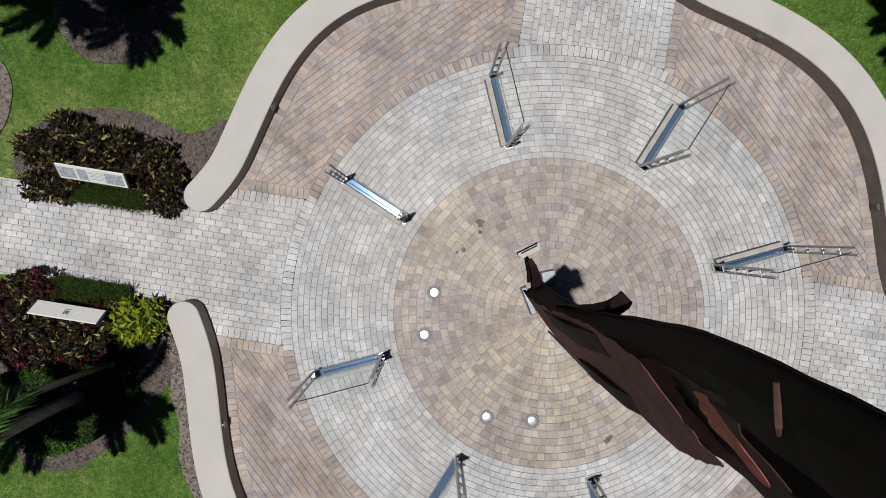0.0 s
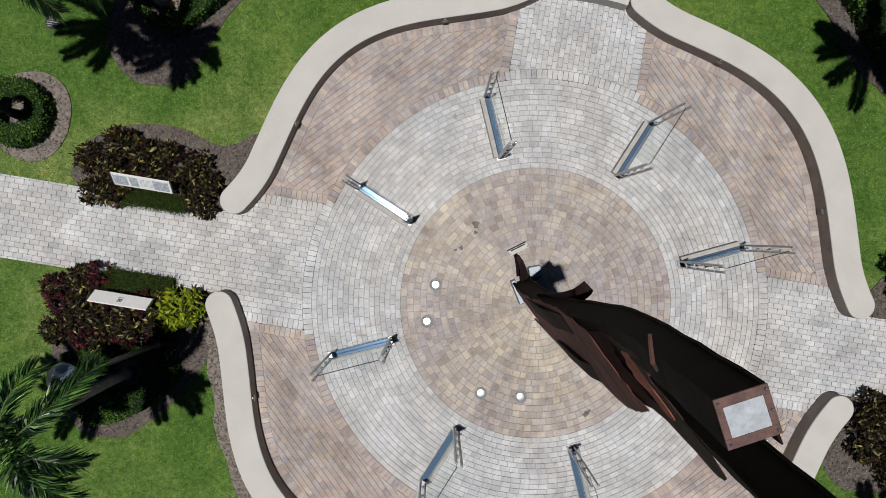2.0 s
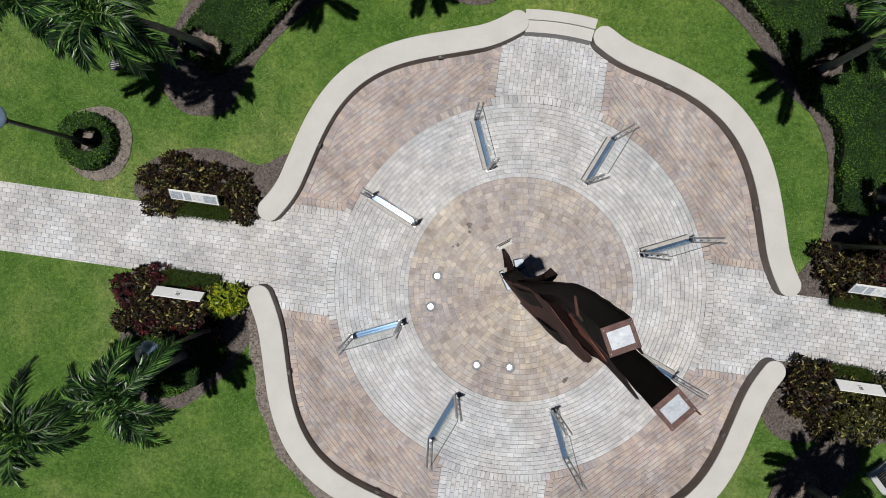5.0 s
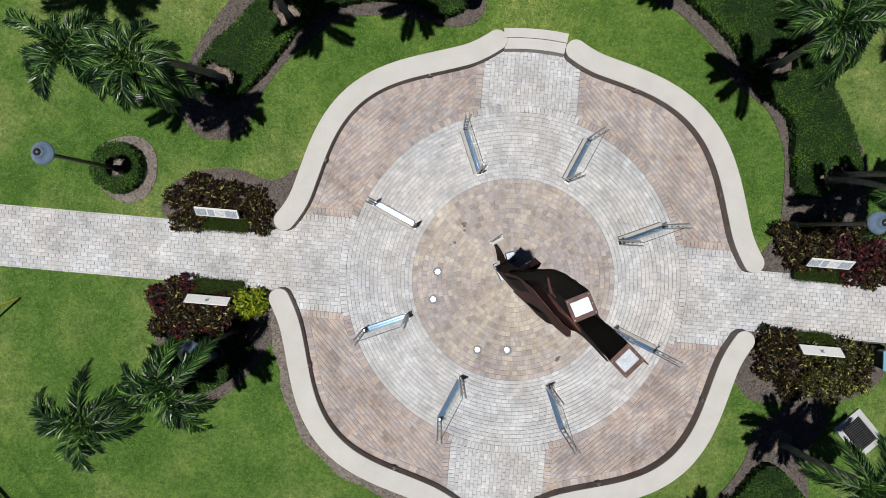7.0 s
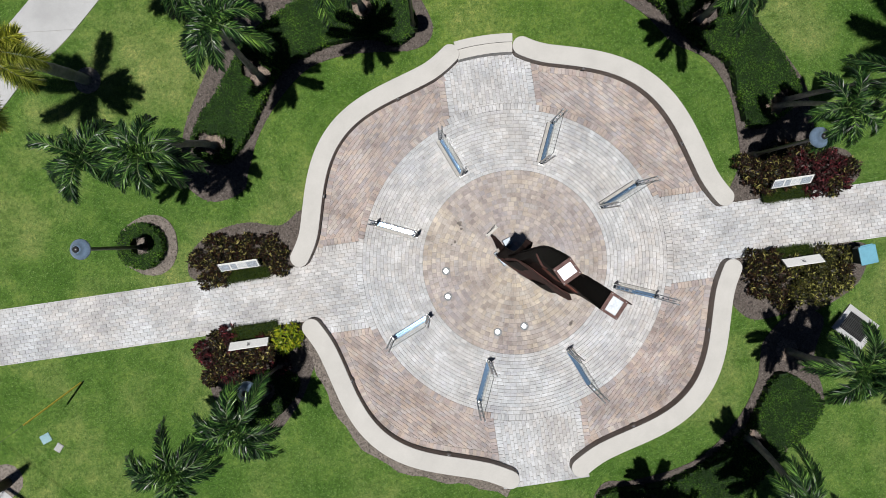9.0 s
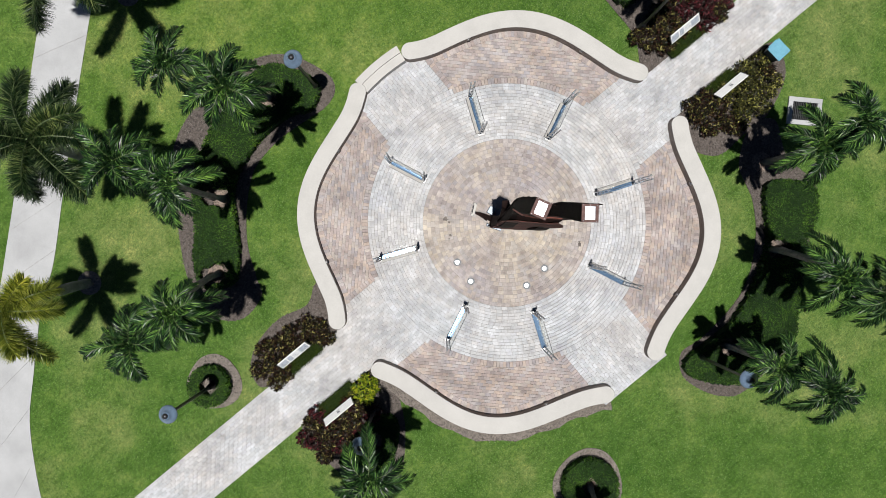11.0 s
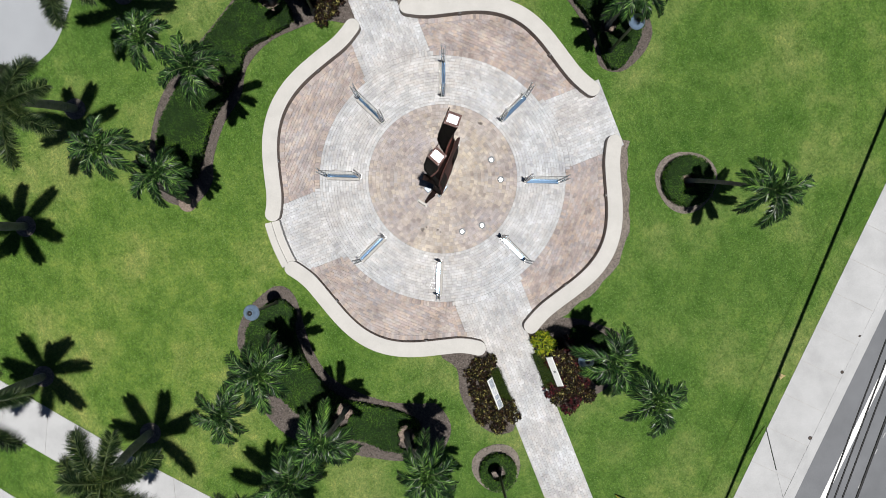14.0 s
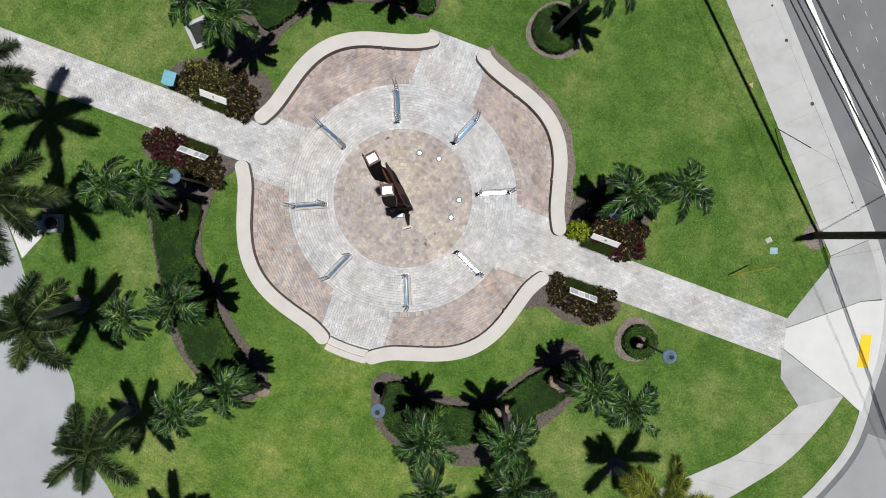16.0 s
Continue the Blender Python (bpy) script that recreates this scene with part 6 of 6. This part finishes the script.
# a bundle of cables on one bracket: two run on past the pole, one crosses the street
for k, (z, d, r) in enumerate(((5.57, 1.88, 0.026), (5.88, 1.835, 0.026), (6.17, 1.785, 0.026), (6.69, 1.715, 0.038))):
    here = beside_pole(0, d, z)
    reach = here - POLE - across * 0.16
    bm = bmesh.new()
    box(bm, 0.44, 0.06, 0.06, Matrix(((across.x, along.x, 0, reach.x + across.x * 0.18), (across.y, along.y, 0, reach.y + across.y * 0.18), (0, 0, 1, z - 0.14), (0, 0, 0, 1))), 0.005)
    part("bracket", bm, DARKSTEEL, pole)
    insulator(here - POLE)
    far = beside_pole(-45, d + 45 * 0.062, z - 0.15)
    if k in (0, 3):
        wire([far, here, beside_pole(45, d + 45 * 0.046, z)], r, "black overhead cable along the street")
    elif k == 2:
        wire([far, here, beside_pole(-2.9, d - 27, z + 0.3)], r, "black overhead cable turning across the street")
    else:
        wire([far, here], r, "black overhead cable along the street")
top = beside_pole(0, 2.48, 12.7)
insulator(top - POLE)
wire([beside_pole(-45, 2.98, 12.5), top, beside_pole(45, 1.6, 12.5)], 0.014, "thin overhead power line along the street")
vs, fs = lathe([(0.60, -0.01), (0.55, 0.02), (0.02, 0.03)], 14)
o = solid("bare_soil_patch", vs, fs, SOIL)
o.location = POLE + Vector((-0.05, 0.05, 0))
tagged(o, "bare grey soil round the pole's foot", "soil", kind="structure")
GUYGREY = plain("galvanised_wire", (0.20, 0.20, 0.20), 0.5, 0.6, vary=0.1, relief=0)
for anchor in ((-14.75, -1.80), (-14.40, -8.71)):
    a, b = Vector((*anchor, 0.0)), POLE + Vector((0, 0, 8.6))
    guarded = anchor[1] > -5
    guy = thing("guy_wire", Matrix.Translation(a), "thin steel guy wire with a yellow guard near the lawn" if guarded else "thin steel guy wire with a grey guard", "guy wire", "guys of the utility pole")
    vs, fs = tube([(0, 0, 0), b - a], 0.0035, 5)
    solid("wire", vs, fs, GUYGREY, guy)
    d = (b - a).normalized()
    vs, fs = tube([d * 0.15, d * 2.5], 0.03 if guarded else 0.02, 8)
    solid("guard", vs, fs, STICK if guarded else GUYGREY, guy, "yellow plastic guard" if guarded else "grey guard")

# ---- small things on the lawn ----
drain = thing("storm_drain", pose(10.90, -3.75, 0.0, 0, 0, -45), "square concrete storm drain with an iron grate", "storm drain")
bm = bmesh.new()
for sx, sy, x, y in ((1.22, 0.17, 0, 0.41), (1.22, 0.17, 0, -0.41), (0.17, 0.65, 0.525, 0), (0.17, 0.65, -0.525, 0)):
    box(bm, sx, sy, 0.09, Matrix.Translation((x, y, 0)), 0.01)
part("collar", bm, CONCRETE, drain, "pale concrete collar")
# no real depth: a black plate stands in for the shade under the grate
bm = bmesh.new()
box(bm, 0.9, 0.66, 0.02, Matrix.Identity(4))
part("pit", bm, CABLE, drain, "flat black plate for the shaded pit")
for i in range(13):
    bm = bmesh.new()
    box(bm, 0.02, 0.66, 0.03, Matrix.Translation((-0.40 + i * 0.066, 0, 0.045)))
    part("grate_bar", bm, GRATE, drain)
for s in (-0.16, 0.16):
    bm = bmesh.new()
    box(bm, 0.88, 0.02, 0.026, Matrix.Translation((0, s, 0.045)))
    part("cross_bar", bm, GRATE, drain)
rd = thing("round_drain", pose(-11.70, 4.46, 0.0), "small round iron drain cover in the grass", "drain cover")
vs, fs = lathe([(0.16, 0.0), (0.16, 0.025), (0.14, 0.03)], 20)
solid("cover", vs, fs, GRATE, rd)
for i in range(5):
    bm = bmesh.new()
    w = 0.24 * math.sqrt(1 - ((i - 2) / 3.2) ** 2)
    box(bm, w, 0.016, 0.006, Matrix.Translation((0, (i - 2) * 0.05, 0.03)))
    part("rib", bm, OLDCONC, rd)
wbin = thing("wheeled_bin", pose(11.08, -1.34, 0.02, 0, 0, 4), "dark wheeled bin with a pale blue lid", "bin")
bm = bmesh.new()
box(bm, 0.50, 0.54, 0.92, Matrix.Identity(4), 0.03)
for v in bm.verts:
    k = 0.82 + 0.18 * v.co.z / 0.92
    v.co.x, v.co.y = v.co.x * k, v.co.y * k
part("body", bm, BINDARK, wbin, "dark plastic body")
bm = bmesh.new()
box(bm, 0.56, 0.60, 0.06, Matrix.Translation((0, 0, 0.92)), 0.025)
lid = part("lid", bm, BINBLUE, wbin, "pale blue lid")
bm = bmesh.new()
box(bm, 0.40, 0.05, 0.04, Matrix.Translation((0, 0.31, 0.93)), 0.015)
part("handle", bm, BINBLUE, lid)
for s in (-0.24, 0.24):
    vs, fs = tube([(s - 0.02, 0.24, 0.1), (s + 0.02, 0.24, 0.1)], 0.1, 14)
    solid("wheel", vs, fs, CABLE, wbin)
for (x, y), mat, lab, sx, sy, turn in (((-16.30, -3.54), BOXBLUE, "pale blue meter box lid in the grass", 0.34, 0.30, 20), ((-15.92, -3.91), CONCRETE, "small grey meter box lid in the grass", 0.28, 0.23, 50)):
    mb = thing("meter_box", pose(x, y, 0.0, 0, 0, turn), lab, "meter box")
    bm = bmesh.new()
    box(bm, sx, sy, 0.035, Matrix.Identity(4), 0.01)
    part("collar", bm, mat, mb)
    bm = bmesh.new()
    box(bm, sx * 0.8, sy * 0.8, 0.012, Matrix.Translation((0, 0, 0.035)), 0.004)
    part("lid", bm, mat, mb)
slab("equipment_pad", [(16.0, 7.0), (14.6, 6.4), (14.35, 7.1), (14.85, 8.3)], 0.0, 0.05, NEWCONC, "white concrete equipment pad by the drive", category="pad")
cab = thing("equipment_box", pose(14.02, 6.35, 0.0, 0, 0, 20), "small grey equipment box with a dark round cover", "equipment box")
bm = bmesh.new()
box(bm, 0.8, 0.8, 0.35, Matrix.Identity(4), 0.03)
part("housing", bm, OLDCONC, cab)
vs, fs = lathe([(0.27, 0.35), (0.27, 0.42), (0.2, 0.45)], 20)
solid("cover", vs, fs, CABLE, cab)

DRYLEAF = plain("dry_leaf", (0.42, 0.33, 0.17), 0.8, vary=0.2)
# a dry curled leaf by the sidewalk
dry = thing("dry_palm_leaf", pose(-12.77, -10.16, 0.03, 0, 0, 70), "curled dry tan palm leaf on the grass", "leaf")
for s_ in range(5):
    bm = bmesh.new()
    box(bm, 0.36 - 0.03 * s_, 0.035, 0.006, pose(0.1, 0.03 * s_ - 0.06, 0.01 + 0.01 * s_, 0, -8, 16 * s_ - 30), 0.002)
    part("leaflet", bm, DRYLEAF, dry)

post_ob = thing("sign_post", Matrix.Translation((-14.53, 12.17, 0.0)), "slender dark metal post in the lawn beside the sidewalk", "post")
vs, fs = tube([(0, 0, -0.05), (0, 0, 3.4)], 0.035, 8)
solid("shaft", vs, fs, BLACKPAINT, post_ob)
bm = bmesh.new()
box(bm, 0.36, 0.05, 0.04, pose(0.05, 0.05, 0.25, 0, 0, 35), 0.01)
part("crossbar", bm, BLACKPAINT, post_ob)

# ---- loose grass blades on the lawn ----


def lawn_blades():
    rs = np.random.RandomState(21)
    n = 1900000
    xy = rs.uniform((-24, -22), (24, 24), (n, 2))
    # thicker near the plaza
    r = np.hypot(xy[:, 0], xy[:, 1])
    keep = (r > 7.15) & ((np.abs(xy[:, 1]) > PATH_HALF - 0.03)) & (rs.uniform(0, 1, n) < np.clip(1.9 - r / 13, 0.5, 1))
    ang = np.degrees(np.arctan2(xy[:, 1], xy[:, 0])) % 360
    radius = np.array([wall_mid((k / 2) % 90, k // 180) + 0.33 for k in range(720)])
    keep &= r > radius[(ang * 2).astype(int) % 720]
    xy = xy[keep]
    bad = np.zeros(len(xy), bool)
    for bed in mulch_beds:
        bad |= inside_many(xy, bed)
    for o in scene.objects:
        if o.type == "MESH" and o.name.split(".")[0] in ("corner_apron", "corner_apron_north", "kerb_ramp", "sidewalk_base", "sidewalk_north", "parking_drive", "road", "equipment_pad"):
            v = [o.data.vertices[i].co for i in range(len(o.data.vertices))]
            line = [(p.x, p.y) for p in v[: len(v) // 2]]
            bad |= inside_many(xy, line)
    kerb_line = [(p[0], p[1]) for p in KERB] + [(60, -60)]
    bad |= ~inside_many(xy, kerb_line)
    xy = xy[~bad]
    n = len(xy)
    h = rs.uniform(0.010, 0.026, n)[:, None]
    a = rs.uniform(0, 2 * np.pi, n)
    d = np.column_stack([np.cos(a), np.sin(a), np.zeros(n)])
    s = np.column_stack([-np.sin(a), np.cos(a), np.zeros(n)]) * rs.uniform(0.004, 0.010, n)[:, None]
    base = np.column_stack([xy, np.zeros(n)])
    tip = base + d * h * rs.uniform(1.2, 3.0, n)[:, None] + np.array([0, 0, 1.0]) * h
    verts = np.stack([base - s, base + s, tip], 1).reshape(-1, 3)
    ob = new("grass_blades", quads_mesh("grass_blades", verts, 3, BLADE))
    tagged(ob, "short mown grass blades", "grass", kind="stuff")


lawn_blades()
